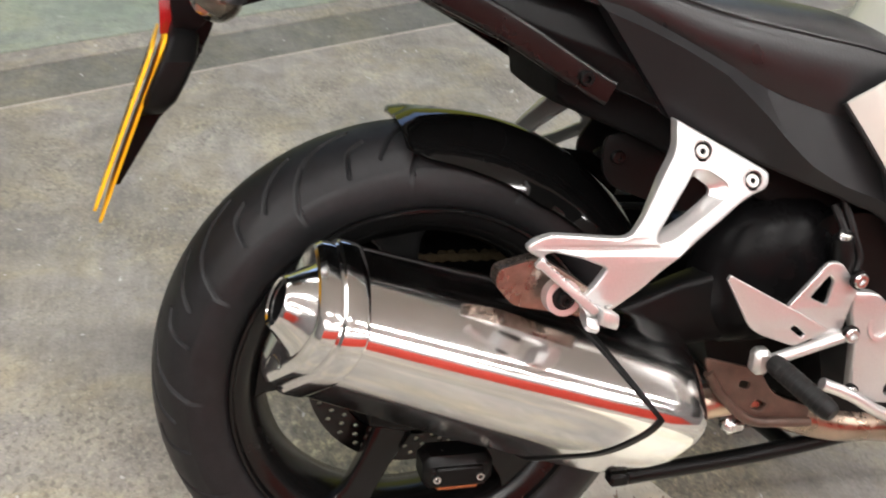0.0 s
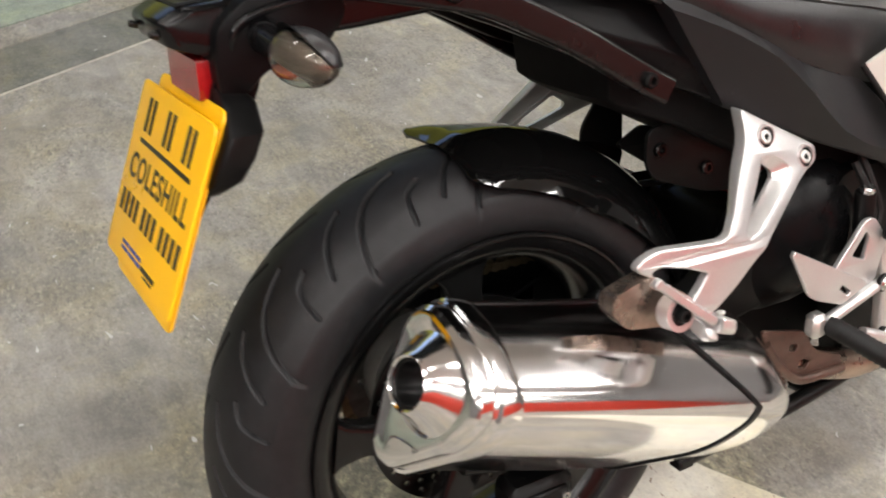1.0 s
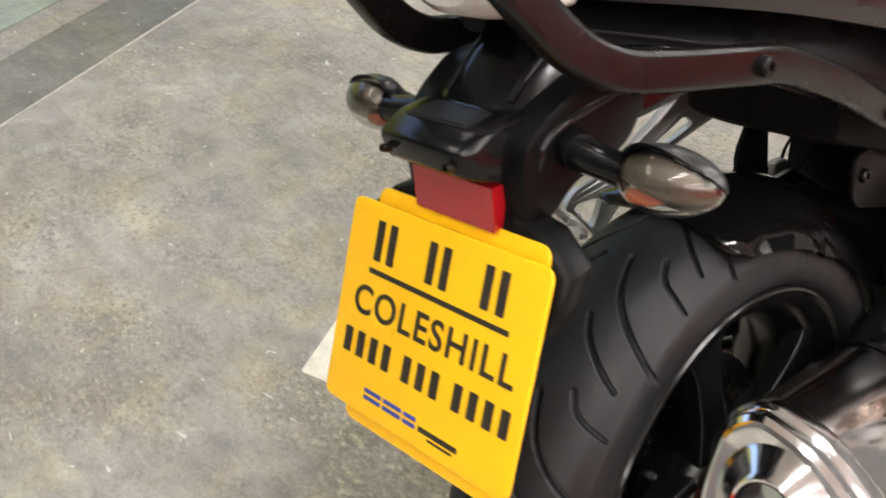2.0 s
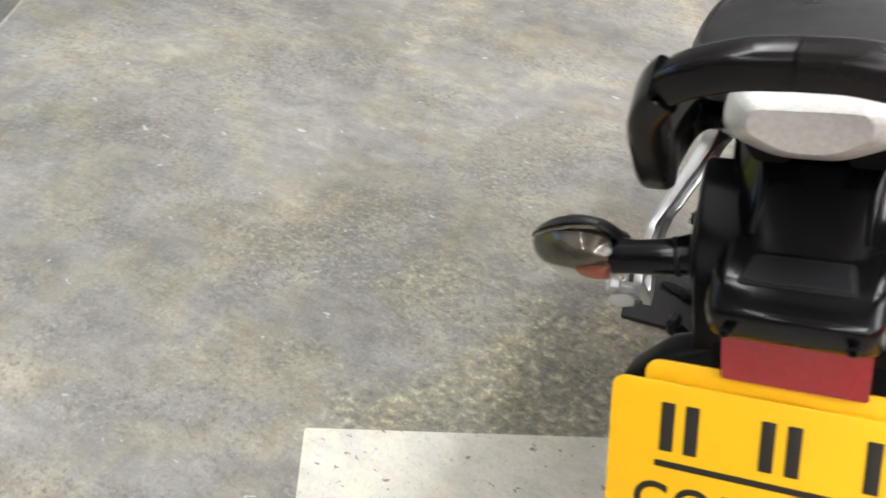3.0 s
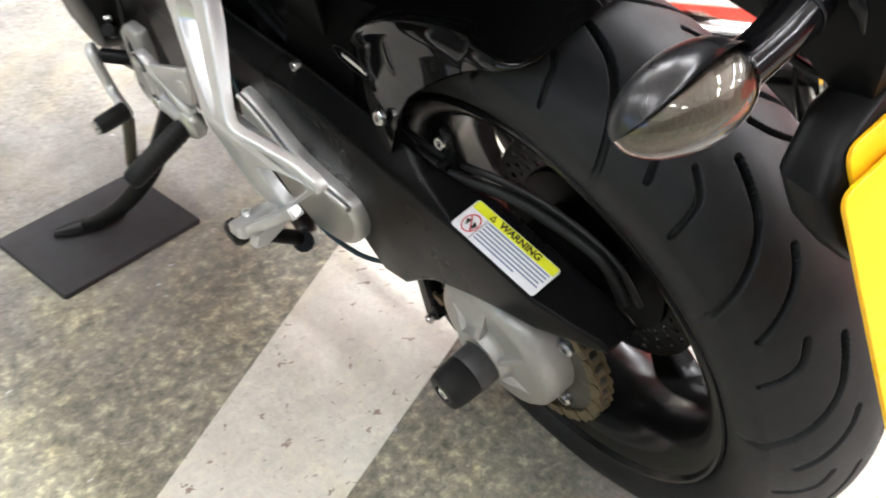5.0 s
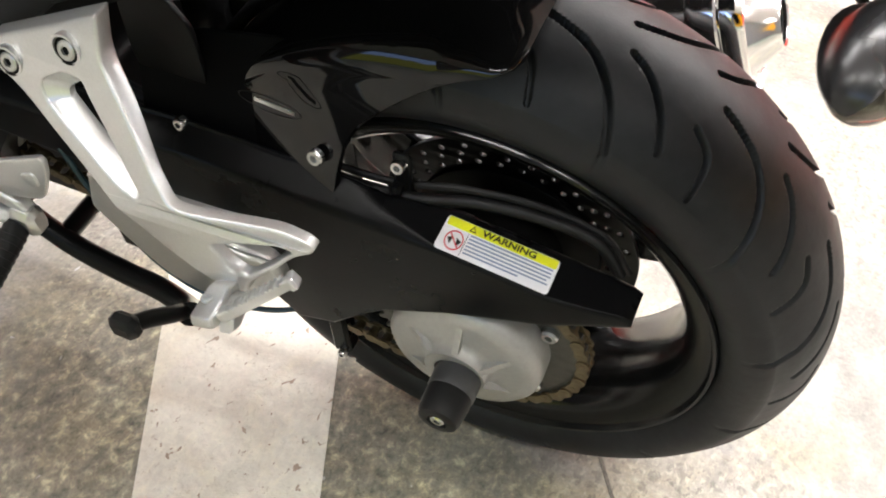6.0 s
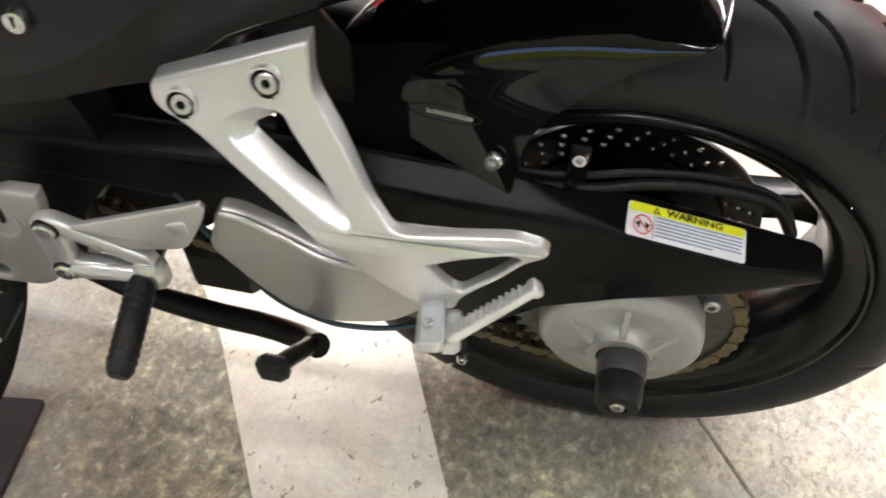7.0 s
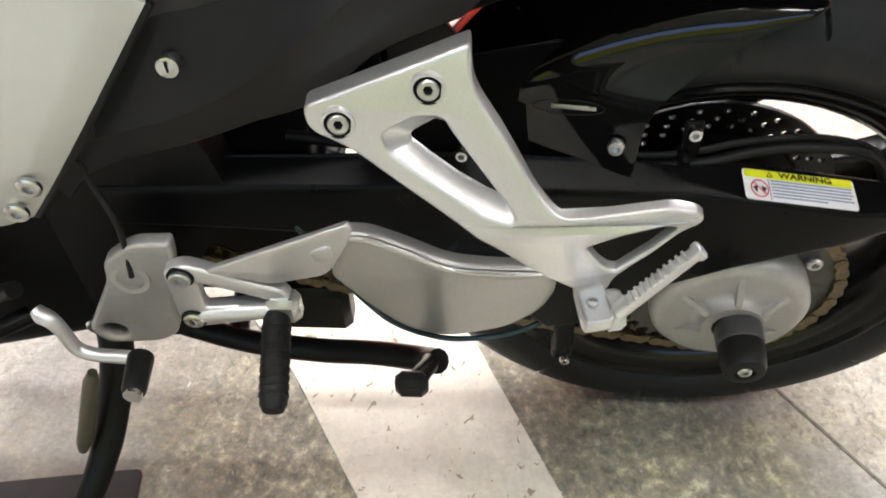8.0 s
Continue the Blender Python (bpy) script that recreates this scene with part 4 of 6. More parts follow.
def hanger(side):
    flip = (lambda g: g) if side > 0 else mirrored
    name = "passenger_footrest_hanger"
    body = slab([fillet(HANGER, HANGER_R, 5), fillet(WINDOW_A, 0.004, 3), fillet(WINDOW_B, 0.004, 4)], 0.0180, 0.0028, on_hanger(0.0005))
    top = part(name, flip(body), SILVER, bike, "silver cast alloy footrest hanger")
    rim_a, rim_b = fillet(WINDOW_A, 0.004, 3), fillet(INNER_A, 0.0015, 3)
    out_a = [(0.247 + (u - 0.247) * 1.05, 0.597 + (v - 0.597) * 1.05) for u, v in rim_a]
    sides = [[on_hanger(w)(u, v, 0) for u, v in loop] for loop, w in ((rim_a, 0.0075), (rim_b, -0.0030), (rim_b, -0.0090), (out_a, -0.0090), (out_a, 0.0040))]
    part("window_flange", flip(Geo().loft(sides, cap=False, closed=True)), SILVER, top)
    for u, v in ((0.263, 0.649), (0.329, 0.616)):
        p = on_hanger(0.0085)(u, v, 0)
        g = Geo().ring((p[0], p[1] - 0.004, p[2]), (p[0], p[1] + 0.0040, p[2] + 0.0016), 0.0126, 0.0106)
        part("bolt_seat", flip(g), SILVER, top)
        e = on_hanger(0.0112)(u, v, 0)
        # solid near-black disc: the shade of a recess is put into its colour
        part("bolt_recess_shade", flip(Geo().cyl((e[0], e[1] - 0.002, e[2] - 0.0008), e, 0.0108, n=24)), UNDER, top)
        q = on_hanger(0.0100)(u, v, 0)
        bolt("hanger_bolt", (q[0], side * q[1], q[2]), (0, side, 0.4), 0.0078, top, ALLOY, depth=0.0030)
    # folding peg, turned up against the hanger
    def jaw(profile, stations):
        return Geo().loft([[(x - 0.003 - 0.12 * (y - 0.243), 0.255 + (y - 0.255) * k, 0.492 + (z - 0.492) * k + 0.35 * (0.138 - x)) for y, z in fillet(profile, 0.003, 3)] for x, k in stations])
    part("peg_mount", flip(jaw([(0.228, 0.490), (0.243, 0.501), (0.2785, 0.508), (0.280, 0.497), (0.276, 0.490), (0.258, 0.484), (0.232, 0.482)], ((0.1535, 0.86), (0.1520, 0.97), (0.1495, 1.0), (0.1370, 1.0), (0.1345, 0.97), (0.1330, 0.86)))), SILVER, top, smooth=30)
    part("peg_lug", flip(jaw([(0.236, 0.486), (0.246, 0.494), (0.268, 0.493), (0.274, 0.482), (0.262, 0.474), (0.240, 0.477)], ((0.1345, 0.9), (0.1330, 1.0), (0.1240, 1.0), (0.1205, 0.85)))), SILVER, top, smooth=30)
    bolt("peg_bolt", (0.1405, side * 0.2605, 0.5035), (0, -side * 0.18, 1), 0.0046, top, ALLOY, depth=0.0030)
    # folding peg, turned up against the hanger
    a, b = Vector((0.1235, 0.2690, 0.5030)), Vector((0.0645, 0.2430, 0.5510))
    d = (b - a).normalized()
    n = (Vector((0, 1, 0)) - d * d.y).normalized()
    u = d.cross(n).normalized()
    u = u if u.z > 0 else -u
    rings = []
    for t, k in ((0.0, 0.7), (0.05, 1.0), (0.50, 0.92), (0.90, 0.84), (0.93, 1.12), (0.98, 1.12), (1.0, 0.8)):
        rings.append([a.lerp(b, t) + u * p * k + n * q * k for p, q in fillet([(-0.0050, -0.0056), (0.0050, -0.0056), (0.0050, 0.0056), (-0.0050, 0.0056)], 0.0022, 3)])
    part("peg", flip(Geo().loft(rings)), SILVER, top)
    for k in range(11):
        c = a.lerp(b, 0.16 + 0.067 * k) + u * 0.0042
        part("peg_tooth", flip(Geo().cyl(c - n * 0.0056, c + n * 0.0062, 0.0014, n=6)), SILVER, top)
    return top


hanger(1)
right_hanger = hanger(-1)

# ---- silencer on the right ----
SA = Vector((0.361, 0.042, -0.133)).normalized()
SN = Vector((0.345, 0.0, 0.938)).normalized()
SN = (SN - SA * SN.dot(SA)).normalized()
SO = SA.cross(SN).normalized()
if SO.y > 0:
    SO = -SO
SC = Vector((-0.152, -0.193, 0.488))
SECTION = fillet([(0.100, 0.014), (0.036, 0.062), (-0.022, 0.078), (-0.050, 0.056), (-0.058, -0.020), (-0.046, -0.116), (-0.012, -0.110), (0.071, -0.044)], [0.052, 0.045, 0.03, 0.03, 0.04, 0.02, 0.03, 0.05], 12)


def at_sil(s, o, n):
    return SC + SA * s + SO * o + SN * n


def sil_ring(s, k, down=0.0):
    return [at_sil(s, o * k, n * k + down) for o, n in SECTION]


shell = Geo().loft([sil_ring(0.0, 0.91), sil_ring(0.002, 0.930), sil_ring(0.006, 0.942), sil_ring(0.020, 0.955), sil_ring(0.10, 1.015), sil_ring(0.20, 1.09), sil_ring(0.30, 1.13), sil_ring(0.40, 1.16), sil_ring(0.440, 1.15), sil_ring(0.455, 1.10), sil_ring(0.462, 1.02)])
silencer = part("silencer", shell, CHROME, bike, "polished steel silencer with a shaped end cap", smooth=32)
cap = Geo().loft([sil_ring(0.002, 0.90), sil_ring(-0.006, 0.905), sil_ring(-0.014, 0.885), sil_ring(-0.019, 0.82), sil_ring(-0.020, 0.76), sil_ring(-0.018, 0.68), sil_ring(-0.016, 0.48)])
part("end_cap", cap, CHROME, silencer, "polished pressed end cap", smooth=32)
part("rear_band", Geo().loft([sil_ring(s, k) for s, k in ((0.002, 0.93), (0.004, 0.972), (0.008, 0.984), (0.022, 0.990), (0.027, 0.984), (0.030, 0.955))], cap=False), CHROME, silencer, "polished band round the end of the silencer", smooth=32)
m0, m1 = at_sil(0.006, 0.012, 0.001), at_sil(-0.044, 0.012, 0.002)
w_ = (m1 - m0).normalized()
cone = Geo()
s_ = w_.cross(Vector((0, 1, 0))).normalized()
t_ = s_.cross(w_)
cone.loft([[m0 + w_ * h + r * (math.cos(2 * math.pi * k / 40) * s_ + math.sin(2 * math.pi * k / 40) * t_) for k in range(40)] for h, r in ((0.0, 0.056), (0.018, 0.0545), (0.023, 0.050), (0.027, 0.0445), (0.046, 0.0300), (0.050, 0.0275), (0.0515, 0.0255), (0.050, 0.0232), (0.0, 0.0225))], cap=False)
part("outlet", cone, CHROME, silencer, "polished conical outlet")
part("outlet_pipe", Geo().ring(m0 - w_ * 0.05, m0 + w_ * 0.046, 0.0230, 0.0205, 32), SATIN_BLACK, silencer, "sooty inner pipe")
part("outlet_baffle", Geo().cyl(m0 - w_ * 0.052, m0 - w_ * 0.045, 0.0225, n=24), SATIN_BLACK, silencer)
# pressed triangular dimple below the outlet
tri = [(0.030, -0.058), (-0.018, -0.064), (-0.022, -0.088)]
part("cap_dimple", slab([fillet(tri, 0.008, 5), fillet([(0.004 + (u - 0.004) * 0.6, -0.069 + (v + 0.069) * 0.55) for u, v in tri], 0.006, 5)], 0.008, 0.0035, lambda u, v, w: tuple(at_sil(-0.017 - w, u, v))), CHROME, silencer)
# slanted clamp strap and hanger bracket
strap = Geo()
slant = lambda s0, n: s0 - (1.16 * n - 0.014) * 1.65 if 1.16 * n > 0.014 else s0 - (0.014 - 1.16 * n) * 0.36
strap.loft([[at_sil(slant(s, n), o * k, n * k) for o, n in SECTION] for s, k in ((0.380, 1.13), (0.380, 1.172), (0.389, 1.172), (0.389, 1.13))], cap=False, closed=True)
part("silencer_strap", strap, SATIN_BLACK, silencer, "black clamp strap")
bracket = Geo().loft([[(x, y, z) for x, z in fillet([(0.030, 0.536), (0.028, 0.520), (0.048, 0.496), (0.110, 0.484), (0.160, 0.470), (0.165, 0.486), (0.120, 0.520), (0.075, 0.548)], 0.010, 4)] for y in (-0.205, -0.208, -0.222, -0.226)])
part("silencer_bracket", bracket, DIRTY_ALLOY, silencer, "dull stained alloy silencer bracket")
eye = Vector((0.093, -0.238, 0.511))
part("bracket_eye", Geo().ring(eye, eye + Vector((0, -0.016, 0.003)), 0.0190, 0.0128, 28), SILVER, silencer)
part("rubber_bush", Geo().cyl(eye + Vector((0, 0.004, 0)), eye + Vector((0, -0.016, 0.002)), 0.0135, n=20), SOFT_RUBBER, silencer)
bolt("bracket_bolt", eye + Vector((0, -0.016, 0.002)), (0, -1, 0.1), 0.0075, silencer, SATIN_BLACK)
part("strap_lug", Geo().box((0.235, -0.135, 0.196), (0.262, -0.112, 0.214), 0.004), SATIN_BLACK, silencer)
part("link_pipe", Geo().sweep(spline([at_sil(0.44, -0.01, -0.02), at_sil(0.49, -0.01, -0.020), (0.385, -0.140, 0.318), (0.466, -0.140, 0.290), (0.540, -0.136, 0.266), (0.610, -0.130, 0.256), (0.70, -0.115, 0.235), (0.82, -0.09, 0.22)], 7), 0.0225, 20), PIPE, silencer, "heat-stained exhaust link pipe")
part("pipe_clamp", Geo().box((0.374, -0.152, 0.268), (0.408, -0.128, 0.292), 0.008), STEEL, silencer)
part("pipe_gusset", slab([fillet([(0.318, 0.392), (0.398, 0.370), (0.422, 0.334), (0.480, 0.312), (0.478, 0.292), (0.394, 0.300), (0.352, 0.334), (0.328, 0.366)], [0.01, 0.01, 0.02, 0.01, 0.006, 0.03, 0.03, 0.01], 4), fillet([(0.372, 0.358), (0.388, 0.354), (0.386, 0.344), (0.372, 0.348)], 0.005, 3), fillet([(0.398, 0.330), (0.416, 0.322), (0.408, 0.312), (0.392, 0.318)], 0.005, 3)], 0.006, 0.0015, lambda u, v, w: (u, -0.166 + w, v)), RUST, silencer, "rusty brown steel gusset with two holes")
part("gusset_edge", Geo().sweep(spline([(0.326, -0.169, 0.372), (0.350, -0.170, 0.338), (0.392, -0.171, 0.303), (0.440, -0.171, 0.296), (0.480, -0.170, 0.293)], 6), 0.0065, 10), RUST, silencer)
part("silencer_nose", Geo().loft([sil_ring(0.455, 1.08), sil_ring(0.470, 0.92), sil_ring(0.486, 0.58), sil_ring(0.494, 0.34)]), CHROME, silencer)

# ---- tail ----
rings = []
for x, low, top, half in ((-0.10, 0.822, 0.840, 0.070), (0.0, 0.806, 0.842, 0.080), (0.118, 0.764, 0.812, 0.087), (0.130, 0.684, 0.808, 0.087), (0.148, 0.672, 0.800, 0.088), (0.24, 0.636, 0.77, 0.095), (0.33, 0.592, 0.74, 0.105), (0.46, 0.540, 0.70, 0.115), (0.56, 0.52, 0.66, 0.12)):
    rings.append([(x, y, z) for y, z in fillet([(-half, low + 0.004), (-half * 0.5, low), (half * 0.5, low), (half, low + 0.004), (half * 1.02, top), (-half * 1.02, top)], 0.008, 3)])
undertray = Geo().loft(rings)
tray = part("undertray", undertray, UNDER, bike, "black plastic undertray below the seat")
part("frame_plate", slab([fillet([(0.217, 0.602), (0.255, 0.622), (0.487, 0.560), (0.483, 0.490), (0.300, 0.550)], 0.008, 3)], 0.008, 0.002, lambda u, v, w: (u, w, v)), SATIN_BLACK, tray)
for x, z in ((0.330, 0.570), (0.409, 0.532)):
    bolt("frame_bolt", (x, -0.004, z), (0, -1, 0), 0.0085, tray, SATIN_BLACK)


# added black plate, only there to darken a see-through gap under the tray
part("tray_gap_filler", slab([fillet([(0.235, 0.535), (0.235, 0.600), (0.262, 0.640), (0.300, 0.640), (0.306, 0.560), (0.302, 0.530)], 0.01, 3)], 0.006, 0.001, lambda u, v, w: (u, 0.090 + w, v)), SATIN_BLACK, tray)


def along(table, x):
    return float(np.interp(x, [a for a, _ in table], [b for _, b in table]))


PANEL_LOW = [(-0.235, 0.862), (-0.12, 0.820), (0.0, 0.772), (0.10, 0.728), (0.22, 0.685), (0.365, 0.623), (0.455, 0.590), (0.52, 0.566), (0.56, 0.540), (0.588, 0.500)]
PANEL_UP = [(-0.235, 0.900), (-0.12, 0.876), (0.0, 0.846), (0.10, 0.816), (0.162, 0.800), (0.22, 0.774), (0.304, 0.736), (0.38, 0.709), (0.459, 0.682), (0.52, 0.640), (0.56, 0.592), (0.588, 0.560)]
PANEL_CREASE = [(0.0, 0.835), (0.15, 0.790), (0.20, 0.772), (0.25, 0.750), (0.295, 0.726), (0.34, 0.690), (0.375, 0.658), (0.41, 0.630), (0.455, 0.606), (0.52, 0.584), (0.56, 0.556), (0.588, 0.520)]
PANEL_OUT = [(-0.235, 0.070), (-0.12, 0.098), (0.0, 0.120), (0.10, 0.140), (0.22, 0.163), (0.35, 0.175), (0.455, 0.175), (0.52, 0.173), (0.56, 0.166), (0.588, 0.158)]


def side_panel(side):
    """Front cover with a slanting rear end and a crease that runs down its flank."""
    rings = []
    for s in np.linspace(0, 1, 22):
        base, shear = 0.192 + (0.588 - 0.192) * s, 0.78 * (1 - s) ** 1.5
        line = []
        for table in (PANEL_LOW, PANEL_CREASE, PANEL_UP):
            x = base
            for _ in range(8):
                x = base - shear * (along(table, x) - 0.738)
            drop = 0.027 * min(max((x - 0.30) / 0.06, 0.0), 1.0) if side > 0 and table is PANEL_LOW else 0.0
            line.append((x, along(table, x) - drop))
        (xl, zl), (xm, zm), (xu, zu) = line
        zm = min(max(zm, zl + 0.008), zu - 0.006)
        yl, ym, yu = along(PANEL_OUT, xl) - 0.02 * min((zm - zl) / 0.06, 1.0), along(PANEL_OUT, xm), along(PANEL_OUT, xu) - 0.028 * min((zu - zm) / 0.05, 1.0)
        ring = [(xl, yl - 0.022, zl + 0.002), (xl, yl - 0.003, zl), (xl, yl, zl + 0.003), (xm, ym, zm), (xu, yu, zu - 0.003), (xu, yu - 0.003, zu), (xu, yu - 0.02, zu), (xm, ym - 0.026, zm)]
        rings.append([(x, side * y, z) for x, y, z in ring])
    ob = part("side_panel", Geo().loft(rings), PANEL, bike, "dark grey plastic side panel with a crease", smooth=9)
    rings = []
    for x in (0.30, 0.22, 0.16, 0.10, 0.05, 0.0, -0.06, -0.12, -0.18, -0.235):
        low, up, out = along(PANEL_LOW, x) + 0.004, along(PANEL_UP, x) - 0.004, along(PANEL_OUT, x) - 0.032
        ring = fillet([(out - 0.020, low), (out, low), (out + 0.007, low * 0.6 + up * 0.4), (out - 0.010, up), (out - 0.03, up)], 0.004, 3)
        rings.append([(x, side * y, z) for y, z in ring])
    part("tail_cover", Geo().loft(rings), PLASTIC, bike, "black plastic tail cover behind the grab rail", smooth=30)
    return ob


left_panel, right_panel = side_panel(1), side_panel(-1)
part("panel_fastener", Geo().cyl((0.449, 0.160, 0.650), (0.449, 0.1715, 0.652), 0.0088, n=24, edge=0.0018), STEEL, left_panel, "slotted steel quarter-turn fastener")
part("fastener_slot", Geo().box((0.4478, 0.1705, 0.6455), (0.4502, 0.1721, 0.6580), 0.0004), SATIN_BLACK, left_panel)

# seat
rings = []
for x, low, top, half in ((0.66, 0.655, 0.715, 0.095), (0.60, 0.672, 0.745, 0.125), (0.50, 0.668, 0.782, 0.146), (0.40, 0.696, 0.796, 0.154), (0.30, 0.732, 0.808, 0.153), (0.22, 0.768, 0.826, 0.147), (0.14, 0.796, 0.862, 0.142), (0.06, 0.822, 0.888, 0.134), (-0.04, 0.852, 0.902, 0.122), (-0.14, 0.878, 0.914, 0.104), (-0.20, 0.892, 0.918, 0.080), (-0.225, 0.900, 0.914, 0.055)):
    h = top - low
    prof = spline([(-half * 0.97, low, 0), (-half, low + h * 0.35, 0), (-half * 0.93, low + h * 0.75, 0), (-half * 0.6, top, 0), (0, top + 0.006, 0), (half * 0.6, top, 0), (half * 0.93, low + h * 0.75, 0), (half, low + h * 0.35, 0), (half * 0.97, low, 0)], 4)
    rings.append([(x, p[0], p[1]) for p in prof])
dense = [list(r) for r in zip(*[spline([r[i] for r in rings], 5) for i in range(len(rings[0]))])]
seat = part("seat", Geo().loft(dense), VINYL, bike, "black vinyl dual seat")
for side in (1, -1):
    seam = [Vector((r[8 if side < 0 else -9][0], r[8 if side < 0 else -9][1], r[8 if side < 0 else -9][2])) for r in dense]
    part("seat_piping", Geo().sweep([p + Vector((0, 0, 0.001)) for p in seam], 0.0022, 6), VINYL, seat)


# grab rail: flattened bar each side that turns up behind the seat
def rail(side):
    run = [(0.175, 0.124, 0.700), (0.143, 0.122, 0.717), (0.06, 0.121, 0.764), (0.0, 0.120, 0.793), (-0.05, 0.120, 0.814), (-0.10, 0.119, 0.826), (-0.18, 0.110, 0.842), (-0.225, 0.100, 0.853), (-0.258, 0.094, 0.872), (-0.285, 0.088, 0.900), (-0.312, 0.080, 0.934), (-0.325, 0.062, 0.955), (-0.330, 0.03, 0.966), (-0.331, 0.0, 0.968)]
    pts = spline([(x, side * y, z) for x, y, z in run], 5)
    rings = []
    for i, p in enumerate(pts):
        d = (pts[min(i + 1, len(pts) - 1)] - pts[max(i - 1, 0)]).normalized()
        lat = Vector((0, side, 0))
        lat = (lat - d * lat.dot(d)).normalized() if abs(d.y) < 0.8 else Vector((1, 0, 0)).cross(d).normalized()
        up = d.cross(lat)
        rings.append([p + lat * a + up * b for a, b in fillet([(-0.010, -0.0155), (0.010, -0.0155), (0.010, 0.0155), (-0.010, 0.0155)], 0.0055, 3)])
    return Geo().loft(rings)


for side in (1, -1):
    bar = part("grab_rail", rail(side), RAIL, bike, "black painted grab rail")
    bolt("rail_bolt", (-0.088, side * 0.129, 0.824), (0, side, 0), 0.0085, bar, SATIN_BLACK)
    bolt("rail_bolt", (0.143, side * 0.132, 0.717), (0, side, 0), 0.0085, bar, SATIN_BLACK)

# tail unit that carries lamps and plate
rings = []
for x, half, low, top in ((-0.08, 0.082, 0.800, 0.860), (-0.15, 0.074, 0.792, 0.872), (-0.20, 0.066, 0.788, 0.868), (-0.235, 0.060, 0.784, 0.852), (-0.262, 0.054, 0.778, 0.832), (-0.282, 0.050, 0.776, 0.818)):
    rings.append([(x, y, z) for y, z in fillet([(-half, low), (half, low), (half * 0.92, (low + top) / 2 + 0.012), (half * 0.55, top), (-half * 0.55, top), (-half * 0.92, (low + top) / 2 + 0.012)], 0.010, 4)])
tail = part("tail_unit", Geo().loft(rings), TAIL_BLACK, bike, "black plastic tail unit carrying lamps and plate")
hood = Geo().loft([[(x + k * 1.2, y, z - k * 0.3) for x, z in fillet([(-0.320, 0.789), (-0.290, 0.780), (-0.255, 0.790), (-0.248, 0.826), (-0.306, 0.822), (-0.327, 0.811)], 0.006, 4)] for y, k in ((-0.050, 0.010), (-0.046, 0.003), (-0.040, 0.0), (0.040, 0.0), (0.046, 0.003), (0.050, 0.010))])
part("plate_lamp", hood, TAIL_BLACK, tail, "black plate lamp housing")
on_hood = lambda u, v, w: (u, v, 0.8215 + (u + 0.306) * 0.069 + w)
part("lid_groove", slab([fillet([(-0.307, -0.034), (-0.276, -0.029), (-0.276, 0.029), (-0.307, 0.034)], 0.004, 3)], 0.0016, 0.0003, on_hood), SOFT_RUBBER, tail)
part("lamp_lid", slab([fillet([(-0.305, -0.0315), (-0.2785, -0.0265), (-0.2785, 0.0265), (-0.305, 0.0315)], 0.004, 3)], 0.004, 0.001, on_hood), PANEL, tail, "satin grey lid set into the lamp housing")
# raised ribs that run down the neck of the tail
for y in (-0.034, 0.034):
    part("neck_rib", Geo().sweep(spline([(-0.175, y * 1.1, 0.868), (-0.215, y, 0.858), (-0.242, y * 0.95, 0.842), (-0.262, y, 0.828)], 5), [0.003, 0.0042, 0.0042, 0.003], 10), TAIL_BLACK, tail)
for y in (-0.038, 0.038):
    bolt("lamp_screw", (-0.3235, y * 0.92, 0.799), (-1, 0, 0.3), 0.0036, tail, DISC)
# tail lamp lens between the rails
rings = []
for x, half, low, top in ((-0.215, 0.060, 0.880, 0.910), (-0.24, 0.058, 0.882, 0.920), (-0.262, 0.053, 0.886, 0.926), (-0.280, 0.045, 0.892, 0.928), (-0.290, 0.034, 0.900, 0.925)):
    rings.append([(x, y, z) for y, z in fillet([(-half, low + 0.012), (-half * 0.4, low), (half * 0.4, low), (half, low + 0.012), (half * 0.9, top), (-half * 0.9, top)], 0.010, 4)])
lens_white = material("ribbed clear tail lens", (0.62, 0.62, 0.58), 0.12, grain=330, vary=0.25, bump=0.5, coat=0.4)
part("tail_lamp", Geo().loft(rings), lens_white, tail, "ribbed clear tail lamp lens")
reflect = Geo().loft([[(-0.297 + t * 0.016, y, z) for y, z in fillet([(-0.044, 0.740), (0.044, 0.740), (0.044, 0.7755), (-0.044, 0.7755)], 0.002, 2)] for t in (0, 0.3, 1.0)])
part("reflector", reflect, REFLECTOR, tail, "red rectangular reflector")
# plate holder: wedge behind the plates with a rounded flap below
holder = Geo().loft([[(x, y, z) for x, z in fillet([(-0.278, 0.785), (-0.232, 0.790), (-0.246, 0.745), (-0.266, 0.705), (-0.288, 0.668), (-0.300, 0.655), (-0.345, 0.580), (-0.352, 0.585), (-0.322, 0.660), (-0.288, 0.745)], 0.006, 3)] for y in (-0.052, -0.048, 0.048, 0.052)])
part("plate_holder", holder, PLASTIC, tail, "black plastic plate holder")
flap = []
for z, half, x0, x1 in ((0.752, 0.060, -0.286, -0.262), (0.742, 0.088, -0.288, -0.258), (0.722, 0.113, -0.296, -0.262), (0.700, 0.114, -0.306, -0.272), (0.680, 0.105, -0.314, -0.282), (0.664, 0.080, -0.320, -0.294), (0.656, 0.050, -0.322, -0.304)):
    flap.append([(x, y, z) for x, y in fillet([(x0, -half), (x1, -half * 0.97), (x1, half * 0.97), (x0, half)], 0.010, 4)])
part("plate_support", Geo().loft(flap), SATIN_BLACK, tail, "rounded black plate support")
